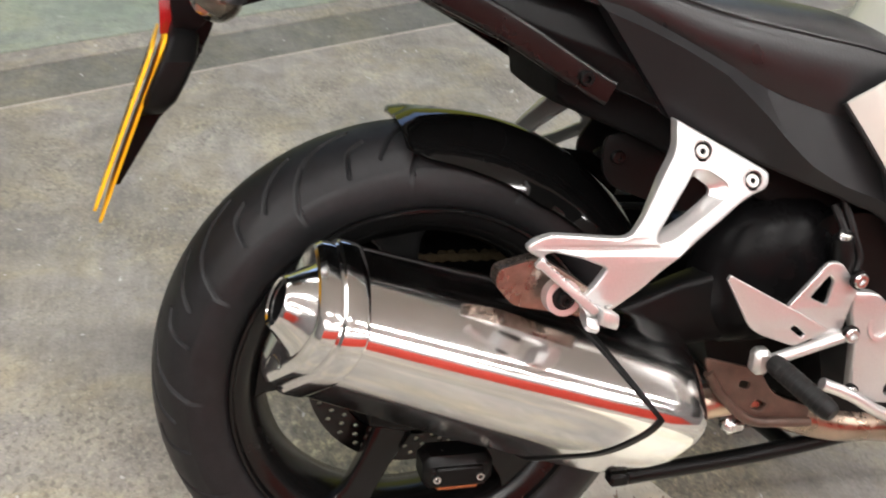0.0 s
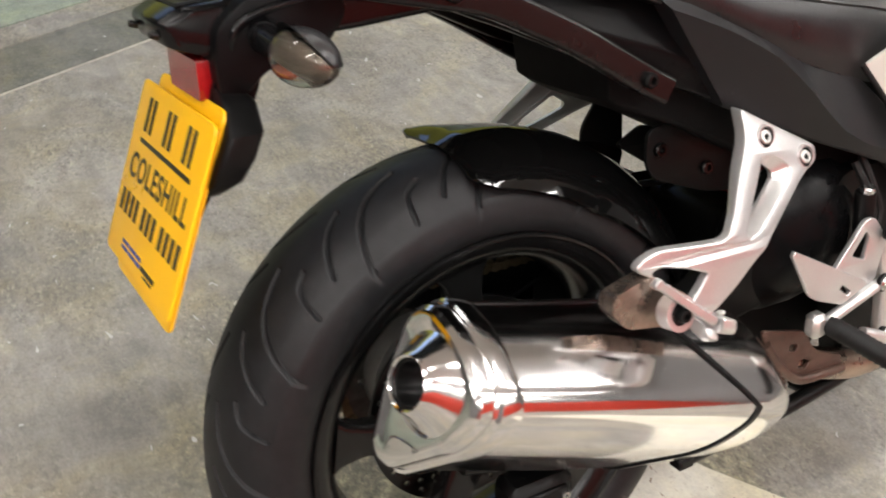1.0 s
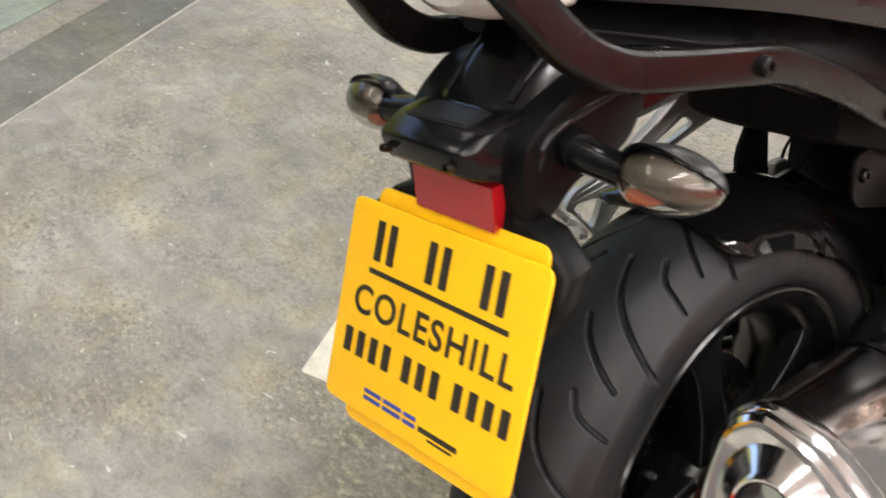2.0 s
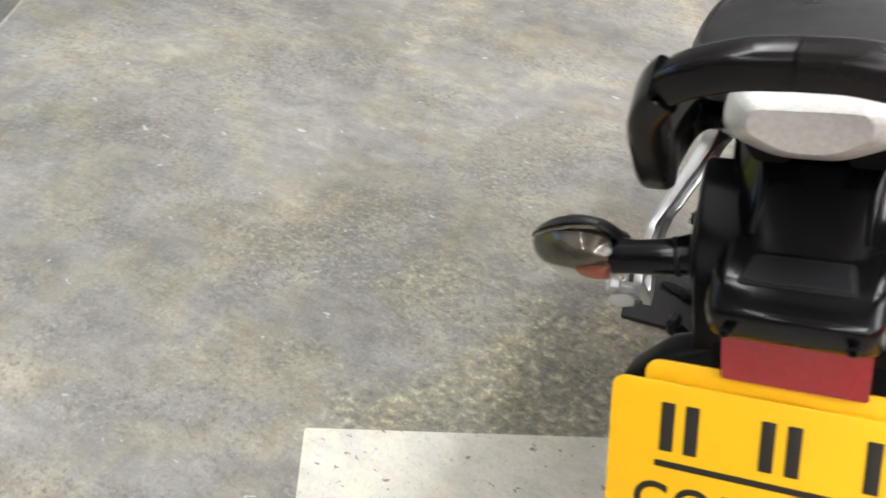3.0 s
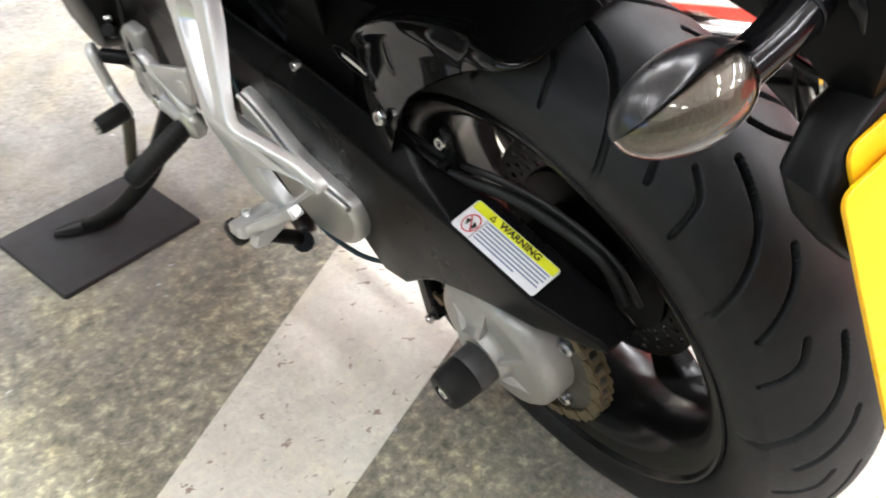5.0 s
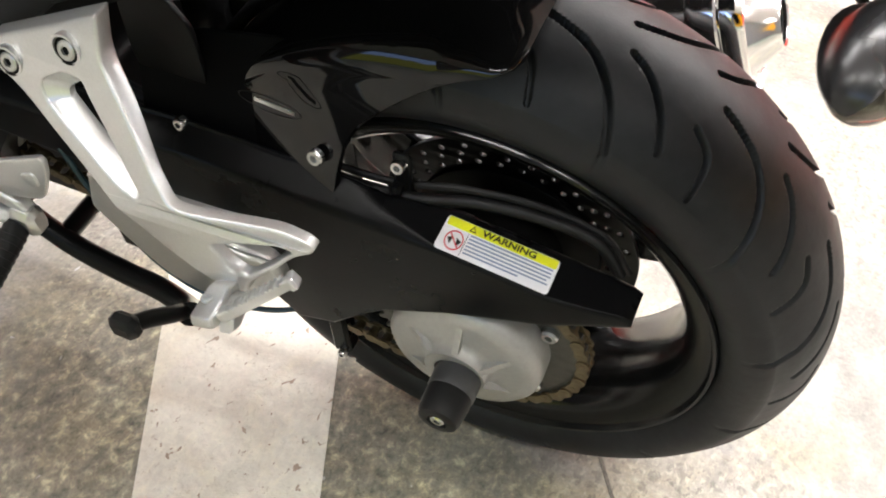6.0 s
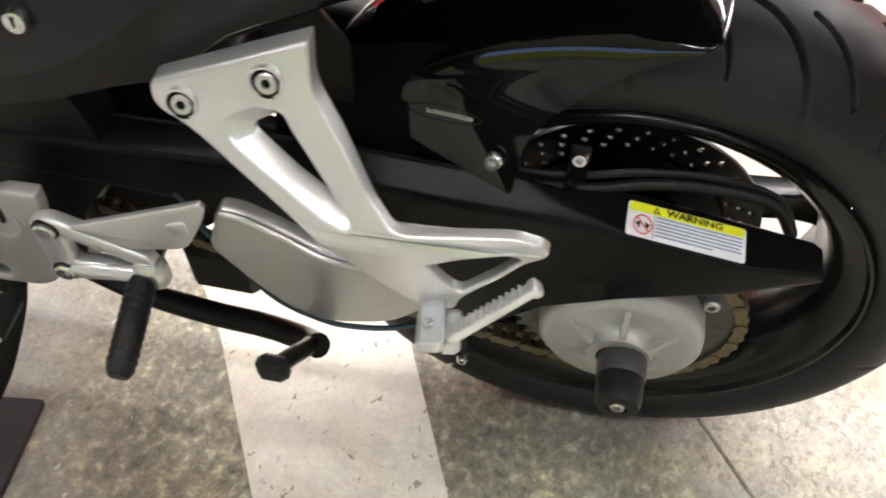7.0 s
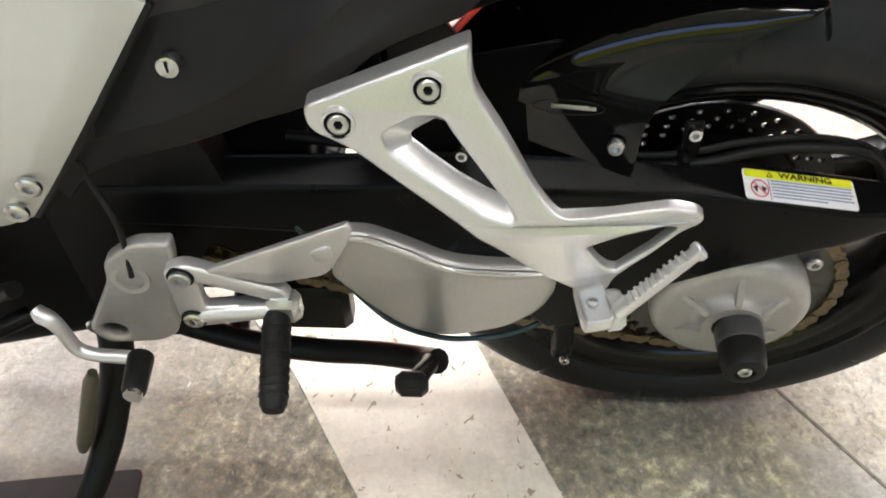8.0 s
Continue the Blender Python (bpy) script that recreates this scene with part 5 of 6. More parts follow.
for y in (-0.045, 0.045):
    bolt("holder_screw", (-0.262, y * 1.22, 0.728), (0.3, y * 20, 0), 0.006, tail, SATIN_BLACK)
part("lamp_lead", Geo().sweep(spline([(-0.225, 0.056, 0.785), (-0.222, 0.062, 0.765), (-0.230, 0.062, 0.750), (-0.246, 0.058, 0.742), (-0.262, 0.05, 0.740)], 6), 0.0028, 8), SOFT_RUBBER, tail)


# turn signals: smoked teardrop lens with a black back on a rubber stalk
def signal(side):
    mid, along, half, girth = Vector((-0.2418, 0.1575, 0.790)), Vector((0.198, 1, -0.044)).normalized(), 0.0375, 0.0238
    u = along.cross(Vector((0, 0, 1))).normalized()
    v = u.cross(along)
    cap_dir = Vector((0.55, 0, 0.84))
    cap_dir = (cap_dir - along * cap_dir.dot(along)).normalized()

    def body(lo, hi, k, shift=0.0):
        """The egg cut across between lo and hi towards its black back."""
        rings = []
        for q in np.linspace(-1, 1, 17):
            t = math.sin(q * math.pi / 2)
            r = girth * k * max(1 - t * t, 0.0004) ** 0.5 * (1.0 - 0.13 * t + 0.03 * t * t)
            ring = []
            for w in np.linspace(0, 2 * math.pi, 36, endpoint=False):
                d = u * math.cos(w) + v * math.sin(w)
                c = d.dot(cap_dir)
                cut = shift - 0.30 * t
                d = d + cap_dir * (min(max(c, lo + cut), hi + cut) - c)
                p = mid + along * (half * k * t) + d * r
                ring.append((p.x, side * p.y, p.z))
            rings.append(ring)
        return Geo().loft(rings)
    lamp = part("turn_signal", body(0.66, 2.0, 1.02), SIGNAL_BACK, bike, "black turn signal with a smoked clear lens", smooth=50)
    part("signal_lens", body(-2.0, 0.63, 1.0), LENS, lamp, "smoked clear lens", smooth=50)
    part("signal_reflector", body(-0.62, 0.56, 0.92), BOWL, lamp, "ribbed silver reflector")
    b0 = mid - cap_dir * 0.0130 - along * 0.026
    part("bulb", Geo().sweep([(p.x, side * p.y, p.z) for p in (b0 + along * 0.024 * t for t in (0, 0.3, 0.75, 1.0))], [0.004, 0.0055, 0.005, 0.002], 12), BULB, lamp)
    base = mid - along * 0.030
    run = [(-0.236, 0.044, 0.799), (-0.242, 0.068, 0.798), (-0.2475, 0.086, 0.796), (-0.2485, 0.100, 0.7945), (-0.2485, 0.112, 0.793), (base.x, base.y, base.z)]
    part("signal_stalk", Geo().sweep([(x, side * y, z) for x, y, z in run], [0.0180, 0.0155, 0.0132, 0.0124, 0.0120, 0.0128], 20), TAIL_BLACK, lamp, "black rubber stalk")
    part("stalk_ring", Geo().sweep([(x, side * y, z) for x, y, z in ((-0.2466, 0.0830, 0.7962), (-0.2469, 0.0838, 0.7961), (-0.2471, 0.0858, 0.7960), (-0.2475, 0.0866, 0.7959))], [0.0132, 0.0140, 0.0140, 0.0132], 20), SOFT_RUBBER, lamp)
    wing = [(-0.286, 0.775), (-0.283, 0.737), (-0.262, 0.745), (-0.243, 0.765), (-0.186, 0.783), (-0.166, 0.812), (-0.180, 0.842), (-0.225, 0.842), (-0.262, 0.824), (-0.283, 0.804)]
    lean_out = lambda x: 0.055 + 0.14 * (x + 0.30)
    part("stalk_fairing", Geo().loft([[(0.5 * (x0 * (1 - i) + x * (1 + i)), side * (lean_out(x) + y), 0.5 * (z0 * (1 - i) + z * (1 + i))) for (x, z), (x0, z0) in zip(fillet(wing, 0.010, 4), fillet([(-0.24 + (x + 0.24) * 0.9, 0.79 + (z - 0.79) * 0.9) for x, z in wing], 0.010, 4))] for y, i in ((-0.03, 1.0), (0.004, 1.0), (0.0075, 0.6), (0.009, -0.6))]), PLASTIC, lamp)
    part("fairing_crease", Geo().sweep(spline([(x, side * (lean_out(x) + 0.008), z) for x, z in ((-0.272, 0.786), (-0.268, 0.800), (-0.255, 0.812), (-0.225, 0.821), (-0.180, 0.827))], 6), [0.0015, 0.0045, 0.005, 0.004, 0.001], 10), TAIL_BLACK, lamp)


signal(1)
signal(-1)

# two yellow plates, one behind the other
PO, PD = Vector((-0.303, 0.0, 0.7335)), Vector((-0.0635, 0.0, -0.1660)).normalized()
PN = Vector((PD.z, 0, -PD.x)).normalized()
if PN.x > 0:
    PN = -PN


def on_plate(u, v, w):
    """u to the left seen from behind is plus y; v down from the top edge."""
    return tuple(PO + PD * v + Vector((0, 1, 0)) * (u + 0.003) + PN * w)


plate = part("number_plate", slab([fillet([(-0.1115, 0), (0.1115, 0), (0.1115, 0.178), (-0.1115, 0.178)], 0.010, 6)], 0.0032, 0.0006, on_plate), YELLOW, bike, "yellow dealer plate with black print")
part("backing_plate", slab([fillet([(-0.098, -0.012), (0.092, -0.012), (0.092, 0.193), (-0.098, 0.193)], 0.012, 6)], 0.003, 0.0006, lambda u, v, w: on_plate(u, v, w - 0.009)), YELLOW, plate, "second yellow plate behind the first")


def mark(name, u0, u1, v0, v1, mat=INK, r=0.0006):
    return part(name, slab([fillet([(u0, v0), (u1, v0), (u1, v1), (u0, v1)], r, 2)], 0.0006, 0.0001, lambda u, v, w: on_plate(-u, v, w + 0.0018)), mat, plate)


for u in (-0.064, 0.0, 0.062):
    mark("print_bar", u - 0.0125, u - 0.0035, 0.0135, 0.0475)
    mark("print_bar", u + 0.0035, u + 0.0125, 0.0135, 0.0475)
mark("print_rule", -0.079, 0.083, 0.0545, 0.0590)
part("print_town", lettering("COLESHILL", 0.0345, lambda u, v, w: on_plate(-u - 0.002, 0.0845 - v, w + 0.0019), thick=0.0002, stretch=1.0, bold=0.0006, gap=1.13), INK, plate)
for k in range(11):
    u = -0.096 + (0, 1, 2, 3, 4.55, 5.55, 6.55, 8.1, 9.1, 10.1, 11.1)[k] * 0.0168
    mark("print_bar", u, u + 0.0095, 0.1105, 0.1325)
for a, b in ((-0.060, -0.038), (-0.035, -0.012), (-0.009, 0.006)):
    mark("logo_bar", a, b, 0.1545, 0.1580, BLUE_INK)
    mark("logo_bar", a, b, 0.1605, 0.1640, BLUE_INK)
mark("print_line", 0.010, 0.055, 0.1590, 0.1635)
mark("print_line", 0.022, 0.050, 0.1655, 0.1675)

# ---- middle of the motorcycle ----
def fairing(side):
    rings = []
    for t in (0, 0.02, 0.045, 0.06, 0.12, 0.25, 0.4, 0.6, 0.8, 1.0):
        # rear edge slants and turns in; each station follows it forward
        top, low = Vector((0.455, 0.697 + 0.055 * (1 - math.exp(-7 * t)))), Vector((0.606, 0.486))
        d = Vector((0.95, 0.10)) * (0.42 * t)
        y_add = 0.030 * math.sin(t * 1.4) - 0.011 * max(0.0, 1 - t / 0.052)
        prof = []
        for q in np.linspace(0, 1, 10):
            p = top.lerp(low, q) + d
            prof.append((p.x, 0.168 + y_add + 0.030 * math.sin(q * 2.6), p.y))
        inner = [(x, y - 0.004, z) for x, y, z in reversed(prof)]
        rings.append([(x, side * y, z) for x, y, z in prof + inner])
    ob = part("side_fairing", Geo().loft(rings), WHITE_PAINT, bike, "glossy white side fairing")
    # added black strip stands in for the dark gap between fairing and panel
    gap_run = [(0.455 + 0.151 * q - 0.0025, side * (0.155 + 0.030 * math.sin(q * 2.6)), 0.697 - 0.211 * q) for q in np.linspace(0, 1, 14)]
    part("fairing_gap_line", Geo().sweep(gap_run, 0.0034, 8), SOFT_RUBBER, ob, "black strip in place of the shaded gap beside the fairing")
    for x, z, r in ((0.574, 0.558, 0.0115), (0.600, 0.520, 0.0115)):
        bolt("fairing_bolt", (x, side * (0.201 if z > 0.54 else 0.195), z), (0, side, 0), r * 0.88, ob, depth=0.005)
    return ob


fairing(1)
fairing(-1)
rings = []
for x, low, top, half in ((0.60, 0.70, 0.75, 0.10), (0.66, 0.70, 0.84, 0.14), (0.76, 0.70, 0.92, 0.16), (0.90, 0.70, 0.96, 0.165), (1.02, 0.72, 0.95, 0.13)):
    rings.append([(x, p[0], p[1]) for p in spline([(-half, low, 0), (-half * 1.02, (low + top) / 2, 0), (-half * 0.7, top - 0.01, 0), (0, top + 0.01, 0), (half * 0.7, top - 0.01, 0), (half * 1.02, (low + top) / 2, 0), (half, low, 0)], 4)])
part("fuel_tank", Geo().loft(rings), WHITE_PAINT, bike, "white painted fuel tank")

# frame pivot plates, engine and covers
for side in (1, -1):
    g = Geo().loft([[(x, side * y, z) for x, z in fillet([(0.46, 0.56), (0.64, 0.56), (0.70, 0.44), (0.66, 0.28), (0.53, 0.25), (0.50, 0.38), (0.44, 0.46)], 0.03, 4)] for y in (0.10, 0.13, 0.140)])
    part("frame_pivot_plate", g, SATIN_BLACK, bike, "satin black frame pivot plate")
g = Geo().loft([[(x, y, z) for y, z in fillet([(-h, a), (h, a), (h, b), (-h, b)], 0.03, 4)] for x, h, a, b in ((0.58, 0.11, 0.28, 0.50), (0.62, 0.14, 0.25, 0.54), (0.80, 0.16, 0.22, 0.58), (0.98, 0.16, 0.22, 0.60), (1.02, 0.13, 0.25, 0.56))])
engine = part("engine", g, SATIN_BLACK, bike, "black engine casing")
for side in (1, -1):
    part("engine_cover", Geo().cyl((0.78, side * 0.14, 0.38), (0.78, side * 0.185, 0.38), 0.085, 0.075, 32, 0.008), SATIN_BLACK, engine)
    for k in range(6):
        w = k * math.pi / 3
        bolt("cover_bolt", (0.78 + 0.078 * math.cos(w), side * 0.165, 0.38 + 0.078 * math.sin(w)), (0, side, 0), 0.006, engine)
# smooth black housing behind the rider's right footrest
rings = []
for x, y, z, ry, rz in ((0.335, -0.085, 0.455, 0.02, 0.03), (0.345, -0.088, 0.460, 0.035, 0.065), (0.375, -0.095, 0.468, 0.050, 0.090), (0.42, -0.098, 0.478, 0.056, 0.098), (0.47, -0.098, 0.482, 0.055, 0.095), (0.52, -0.09, 0.47, 0.05, 0.085)):
    rings.append([(x, y + ry * math.cos(w), z + rz * math.sin(w)) for w in np.linspace(0, 2 * np.pi, 32, endpoint=False)])
part("fluid_housing", Geo().loft(rings), PLASTIC, bike, "smooth black housing behind the footrest")
for a, b in ((0.0, 0.0), (0.012, 0.006)):
    part("cable", Geo().sweep(spline([(0.47 + a, -0.150, 0.575 + b), (0.480 + a, -0.165, 0.545), (0.490 + a, -0.172, 0.515), (0.486 + a, -0.175, 0.49), (0.50 + a, -0.17, 0.465)], 6), 0.005, 8), SOFT_RUBBER, bike)
part("cable", Geo().sweep(spline([(0.56, 0.150, 0.56), (0.545, 0.17, 0.53), (0.532, 0.182, 0.505), (0.527, 0.19, 0.48), (0.530, 0.197, 0.436)], 6), 0.0026, 8), SOFT_RUBBER, bike)

# shock absorber with a red spring
shock = part("shock_absorber", Geo().cyl((0.44, 0.0, 0.40), (0.47, 0.0, 0.66), 0.022, n=20), SATIN_BLACK, bike, "shock absorber with a red spring")
coil = []
for k in range(150):
    w = 2 * math.pi * k / 18
    t = k / 149
    coil.append((0.446 + 0.022 * t + 0.042 * math.cos(w), 0.042 * math.sin(w) + 0.01, 0.43 + 0.19 * t))
part("spring", Geo().sweep(coil, 0.0075, 8), RED_SPRING, shock, "glossy red coil spring")

part("suspension_link", Geo().loft([[(x, y, z) for x, z in fillet([(0.36, 0.42), (0.56, 0.42), (0.56, 0.25), (0.47, 0.25), (0.40, 0.31)], 0.02, 4)] for y in (-0.06, -0.055, 0.068, 0.074)]), SATIN_BLACK, bike, "black suspension linkage")

# alloy plate behind the left hanger
g = Geo()
outline = fillet([(0.366, 0.392), (0.352, 0.440), (0.345, 0.453), (0.325, 0.452), (0.290, 0.434), (0.257, 0.412), (0.217, 0.407), (0.165, 0.406), (0.155, 0.381), (0.168, 0.344), (0.199, 0.313), (0.260, 0.293), (0.299, 0.306), (0.330, 0.340)], [0.01, 0.008, 0.006, 0.01, 0.02, 0.03, 0.03, 0.02, 0.02, 0.03, 0.03, 0.03, 0.03, 0.02], 5)
slab([outline], 0.030, 0.008, lambda u, v, w: (u, 0.146 + w, v), g)
cover = part("lower_chain_cover", g, COVER_ALLOY, bike, "bare alloy lower chain cover")
part("cover_lip", Geo().sweep(spline([(0.343, 0.160, 0.449), (0.324, 0.161, 0.448), (0.290, 0.161, 0.430), (0.256, 0.161, 0.409), (0.215, 0.161, 0.404), (0.163, 0.160, 0.403)], 6), 0.0035, 8), COVER_ALLOY, cover)
part("drain_hose", Geo().sweep(spline([(0.392, 0.142, 0.445), (0.366, 0.150, 0.394), (0.336, 0.153, 0.342), (0.312, 0.154, 0.310), (0.280, 0.154, 0.290), (0.245, 0.153, 0.282), (0.19, 0.145, 0.286), (0.13, 0.12, 0.30)], 6), 0.0030, 8), material("dark blue green hose", (0.010, 0.030, 0.038), 0.4, vary=0.2), bike, "thin dark blue green hose")

# ---- rider footrest brackets ----
def rearset(side):
    flip = (lambda g: g) if side > 0 else mirrored
    y = 0.188
    flat = lambda lift: (lambda u, v, w: (u, y + lift + w, v))
    hole = lambda cx, cz, r: [(cx + r * math.cos(w), cz + r * math.sin(w)) for w in np.linspace(0, 2 * np.pi, 24, endpoint=False)]
    plate_ = slab([fillet([(0.598, 0.345), (0.556, 0.425), (0.552, 0.452), (0.520, 0.478), (0.486, 0.480), (0.488, 0.452), (0.502, 0.415), (0.510, 0.345), (0.530, 0.330), (0.585, 0.324)], [0.015, 0.02, 0.01, 0.01, 0.004, 0.01, 0.02, 0.01, 0.02, 0.02], 5), hole(0.572, 0.346, 0.012)], 0.016, 0.004, flat(0.0))
    top = part("footrest_bracket", flip(plate_), COVER_GREY if side > 0 else SILVER, bike, "grey cast footrest bracket with a lightening hole")
    part("bracket_boss", flip(Geo().ring((0.532, y + 0.004, 0.432), (0.532, y + 0.0098, 0.433), 0.0175, 0.0125)), COVER_GREY if side > 0 else SILVER, top)
    arm_ = None if side < 0 else slab([fillet([(0.496, 0.458), (0.476, 0.466), (0.394, 0.431), (0.388, 0.404), (0.404, 0.391), (0.482, 0.374), (0.497, 0.382)], 0.008, 4), fillet([(0.470, 0.442), (0.410, 0.418), (0.414, 0.411), (0.470, 0.404)], 0.004, 4)], 0.014, 0.003, flat(0.012))
    if arm_:
        part("bracket_arm", flip(arm_), SILVER, top)
    if side > 0:
        edge = [fillet([(0.462, 0.458), (0.331, 0.525), (0.327, 0.520), (0.332, 0.502), (0.354, 0.458), (0.404, 0.443)], [0.01, 0.003, 0.003, 0.015, 0.012, 0.01], 4)]
    else:
        edge = [fillet([(0.311, 0.512), (0.308, 0.506), (0.346, 0.446), (0.362, 0.436), (0.409, 0.419), (0.455, 0.437), (0.397, 0.468)], [0.002, 0.002, 0.008, 0.008, 0.006, 0.01, 0.006], 4), fillet([(0.404, 0.447), (0.422, 0.434), (0.418, 0.429), (0.400, 0.442)], 0.002, 2)]
    guard_ = slab(edge, 0.006, 0.0015, flat(0.016))
    part("heel_guard", flip(guard_), SILVER, top, "silver heel guard")
    if side > 0:
        part("guard_dimple", flip(slab([fillet([(0.347, 0.500), (0.366, 0.491), (0.360, 0.476), (0.346, 0.482)], 0.006, 3)], 0.003, 0.0012, flat(0.0195))), SILVER, top)
    for u, v in ((0.481, 0.451), (0.483, 0.389)) if side > 0 else ((0.484, 0.430), (0.500, 0.352), (0.480, 0.500)):
        # black disc round each bolt paints the shade of a recess
        part("bolt_recess_shade", flip(Geo().cyl((u, y + 0.016, v), (u, y + 0.0205, v), 0.0118, n=24)), SATIN_BLACK, top)
        bolt("bracket_bolt", (u, side * (y + 0.0195), v), (0, side, 0), 0.0096, top, depth=0.005)
    dx, dz = (-0.020, 0.034) if side > 0 else (-0.046, 0.030)
    bar = Geo().cyl((0.483, y + 0.014, 0.389) if side > 0 else (0.484, y + 0.014, 0.428), (0.425 + dx, y + 0.018, 0.372 + dz), 0.009 if side > 0 else 0.0075, n=16)
    part("stay_bar", flip(bar), SILVER, top)
    clevis = Geo().box((0.404 + dx, y + 0.004, 0.356 + dz), (0.440 + dx * 1.3, y + 0.026, 0.388 + dz), 0.006)
    part("peg_clevis", flip(clevis), ALLOY, top)
    a, b = (Vector((0.405, y + 0.022, 0.404)), Vector((0.398, 0.297, 0.385))) if side > 0 else (Vector((0.380, y + 0.022, 0.404)), Vector((0.414, 0.290, 0.374)))
    peg = part("rider_peg", flip(Geo().sweep([a, a.lerp(b, 0.08), a.lerp(b, 0.5), a.lerp(b, 0.93), b], [0.010, 0.0125, 0.0128, 0.0122, 0.009], 14)), SOFT_RUBBER, top, "black rubber rider footrest")
    for k in range(9):
        c = a.lerp(b, 0.16 + 0.085 * k)
        d = (b - a).normalized()
        part("peg_ridge", flip(Geo().sweep([c - d * 0.0016, c + d * 0.0016], 0.0133, 14)), SOFT_RUBBER, top)
    return top


left_set, right_set = rearset(1), rearset(-1)
# extra master cylinder bracket and brake pedal on the right
mc = mirrored(slab([fillet([(0.397, 0.466), (0.441, 0.520), (0.458, 0.520), (0.488, 0.486), (0.480, 0.456), (0.476, 0.430), (0.437, 0.421)], [0.004, 0.006, 0.008, 0.008, 0.01, 0.01, 0.01], 4), fillet([(0.424, 0.477), (0.445, 0.505), (0.453, 0.496), (0.449, 0.466)], 0.004, 3)], 0.007, 0.0015, lambda u, v, w: (u, 0.196 + w, v)))
part("cylinder_bracket", mc, SILVER, right_set)
part("brake_pedal", mirrored(Geo().sweep(spline([(0.46, 0.205, 0.366), (0.50, 0.21, 0.350), (0.545, 0.214, 0.325), (0.60, 0.216, 0.305), (0.632, 0.216, 0.292)], 6), 0.0078, 10)), SILVER, right_set)
part("brake_cylinder", mirrored(Geo().cyl((0.492, 0.165, 0.44), (0.480, 0.165, 0.54), 0.013, n=16, edge=0.003)), SATIN_BLACK, right_set)
bolt("banjo_bolt", (0.478, -0.168, 0.54), (0, -0.3, 1), 0.009, right_set)
# gear lever on the left
lever = part("gear_lever", Geo().sweep(spline([(0.616, 0.220, 0.416), (0.610, 0.224, 0.412), (0.602, 0.227, 0.409), (0.597, 0.228, 0.392), (0.593, 0.229, 0.369), (0.578, 0.231, 0.361), (0.545, 0.235, 0.364), (0.526, 0.238, 0.366)], 6), [0.0060, 0.0085, 0.0078, 0.0070, 0.0070, 0.0068, 0.0068, 0.0068], 10), SILVER, bike, "silver gear lever with a rubber toe piece")
part("toe_rubber", Geo().cyl((0.530, 0.236, 0.370), (0.526, 0.277, 0.374), 0.0120, 0.0110, 18, 0.003), SOFT_RUBBER, lever)
part("toe_end", Geo().cyl((0.526, 0.277, 0.374), (0.526, 0.281, 0.3745), 0.0085, n=14), STEEL, lever)
part("lever_linkage", Geo().cyl((0.70, 0.17, 0.36), (0.655, 0.185, 0.395), 0.009, n=10).cyl((0.67, 0.17, 0.33), (0.70, 0.20, 0.34), 0.010, n=10), SATIN_BLACK, lever)

# ---- stands ----
WORLD_TO_BIKE = STAND.inverted()


def ground(x, y, z):
    return WORLD_TO_BIKE @ Vector((x, y, z))


foot = ground(0.705, 0.335, 0.016)
leg = part("side_stand", Geo().sweep(spline([(0.600, 0.150, 0.310), (0.596, 0.182, 0.272), (0.606, 0.215, 0.225), (0.616, 0.245, 0.192), (0.634, 0.285, 0.160), (0.668, 0.318, 0.130), foot], 6), [0.018, 0.018, 0.0165, 0.0145, 0.012, 0.0105], 12, flat=0.72), SATIN_BLACK, bike, "black tubular side stand, folded out")
toe = [ground(0.705 + a, 0.335 + b, 0.014) for a, b in ((-0.005, -0.055), (0.0, -0.02), (0.006, 0.02), (0.012, 0.045))]
part("stand_foot", Geo().sweep(toe, [0.008, 0.013, 0.013, 0.007], 12, flat=0.38), SATIN_BLACK, leg)
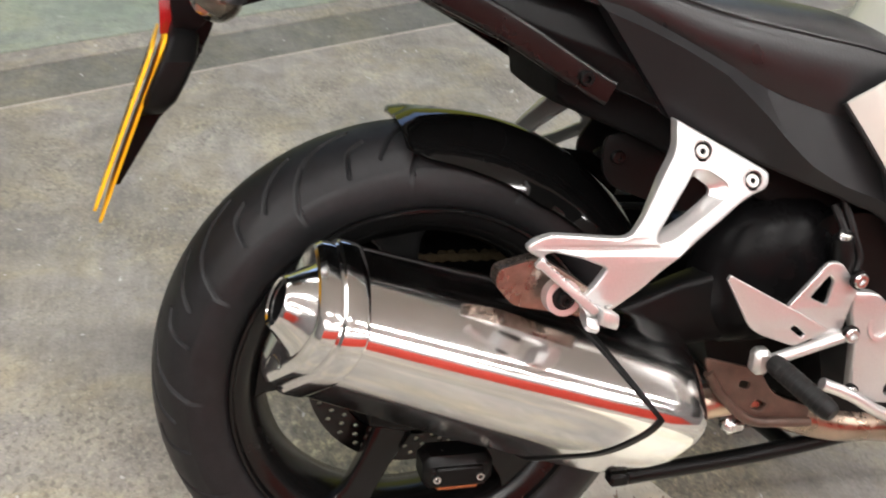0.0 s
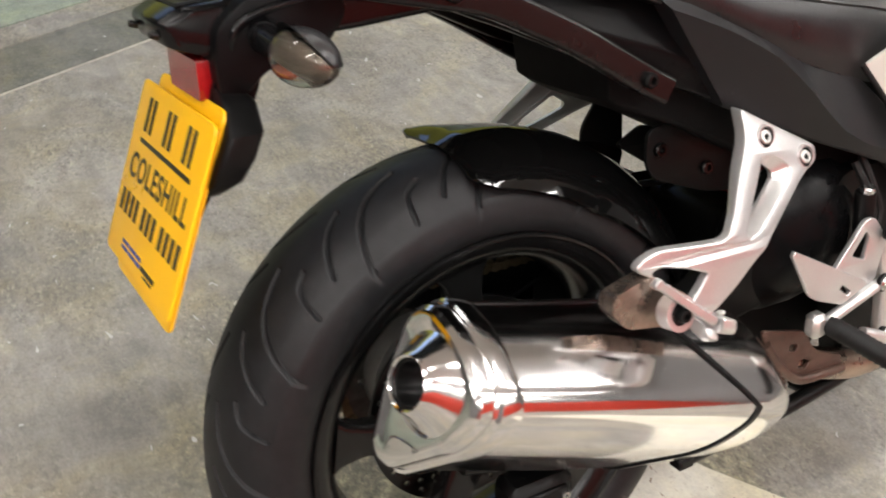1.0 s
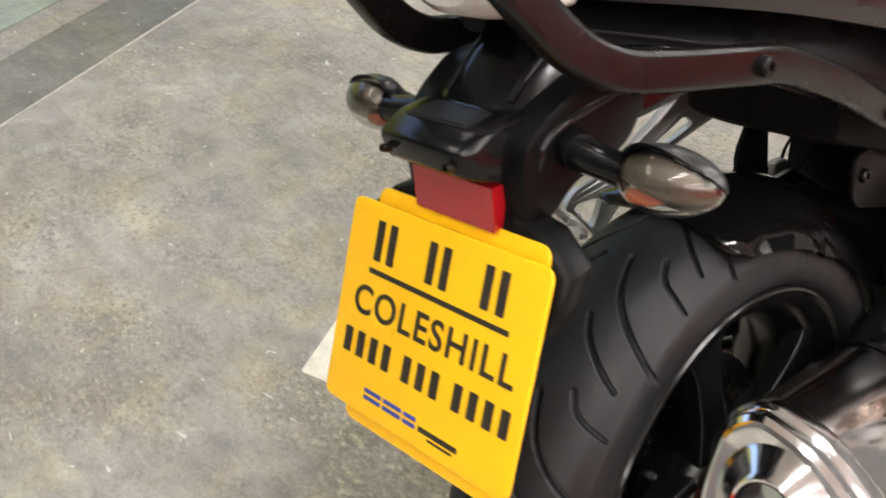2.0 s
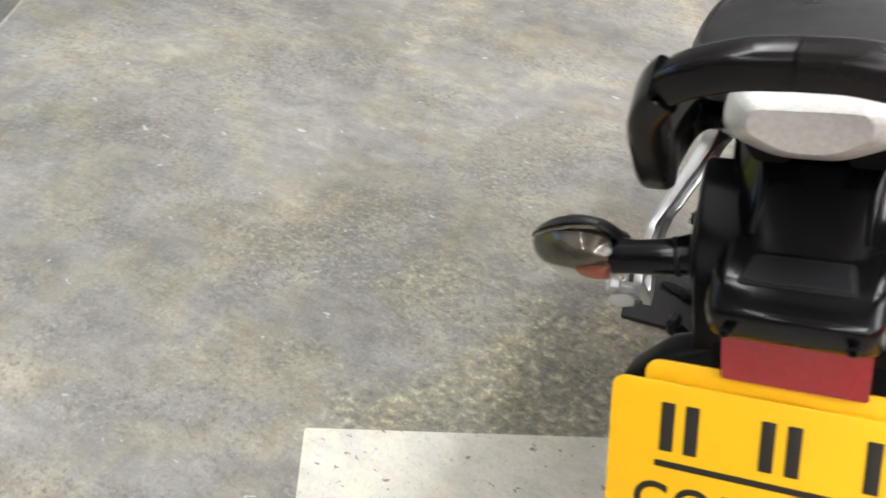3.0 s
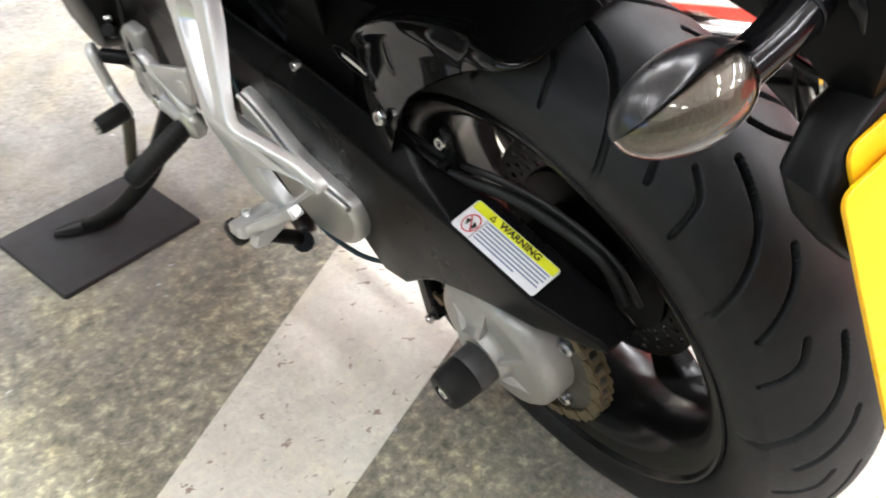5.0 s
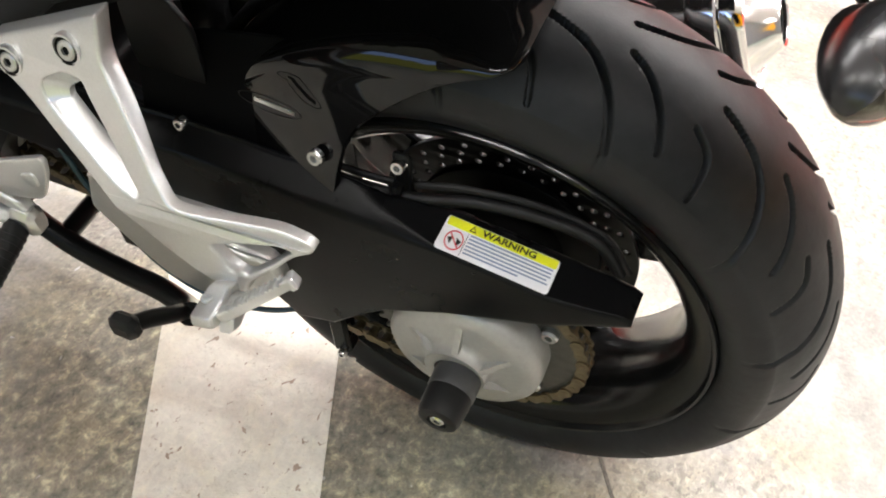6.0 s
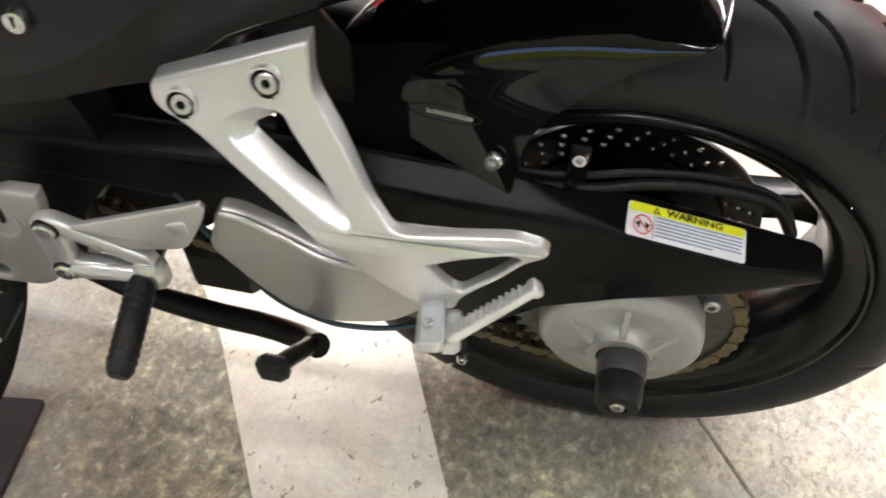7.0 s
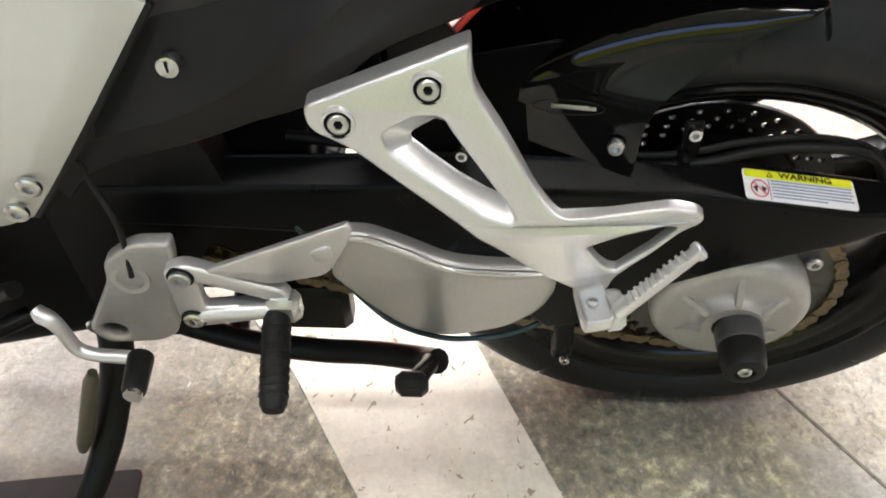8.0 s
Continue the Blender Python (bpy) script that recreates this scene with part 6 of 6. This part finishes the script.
part("stand_spring", Geo().sweep([(0.595, 0.225, 0.318), (0.600, 0.228, 0.304), (0.630, 0.247, 0.216), (0.635, 0.250, 0.202)], [0.005, 0.0082, 0.0082, 0.005], 12), material("olive spring sleeve", (0.06, 0.055, 0.035), 0.5, vary=0.3), leg, "olive sleeve over the stand spring")
bolt("stand_pivot", (0.618, 0.150, 0.290), (0, 1, 0), 0.012, leg)

cs = Geo().sweep(spline([(0.56, 0.115, 0.245), (0.48, 0.130, 0.232), (0.40, 0.140, 0.232), (0.34, 0.150, 0.246), (0.29, 0.165, 0.262), (0.268, 0.182, 0.285)], 6), 0.013, 12)
main_stand = part("centre_stand", cs, SATIN_BLACK, bike, "black tubular centre stand, folded up")
part("stand_leg", Geo().sweep(spline([(0.60, -0.115, 0.236), (0.50, -0.120, 0.225), (0.40, -0.122, 0.215), (0.262, -0.120, 0.203)], 5), 0.0115, 12), SATIN_BLACK, main_stand)
part("stand_cross", Geo().sweep([(0.50, -0.12, 0.225), (0.50, 0.0, 0.215), (0.49, 0.128, 0.232)], 0.012, 10), SATIN_BLACK, main_stand)
part("stand_tang", Geo().sweep(spline([(0.278, 0.172, 0.272), (0.275, 0.195, 0.300), (0.280, 0.220, 0.325), (0.285, 0.240, 0.340)], 5), 0.009, 10), SATIN_BLACK, main_stand)
part("tang_rubber", Geo().box((0.272, 0.231, 0.327), (0.302, 0.250, 0.354), 0.006), SOFT_RUBBER, main_stand)

part("stand_bracket", Geo().box((0.372, 0.050, 0.188), (0.452, 0.088, 0.262), 0.008), SATIN_BLACK, main_stand)

# rubber pad under the side stand
pad = Geo()
corners = fillet([(0.760, 0.452), (0.589, 0.421), (0.625, 0.190), (0.796, 0.219)], 0.006, 3)
pad.loft([[(x, y, 0.0) for x, y in corners], [(x, y, 0.006) for x, y in corners], [(0.692 + (x - 0.692) * 0.99, 0.32 + (y - 0.32) * 0.99, 0.008) for x, y in corners]])
tagged(part("stand_pad", pad, MAT_RUBBER), "flat dark grey rubber pad under the side stand", "rubber pad")
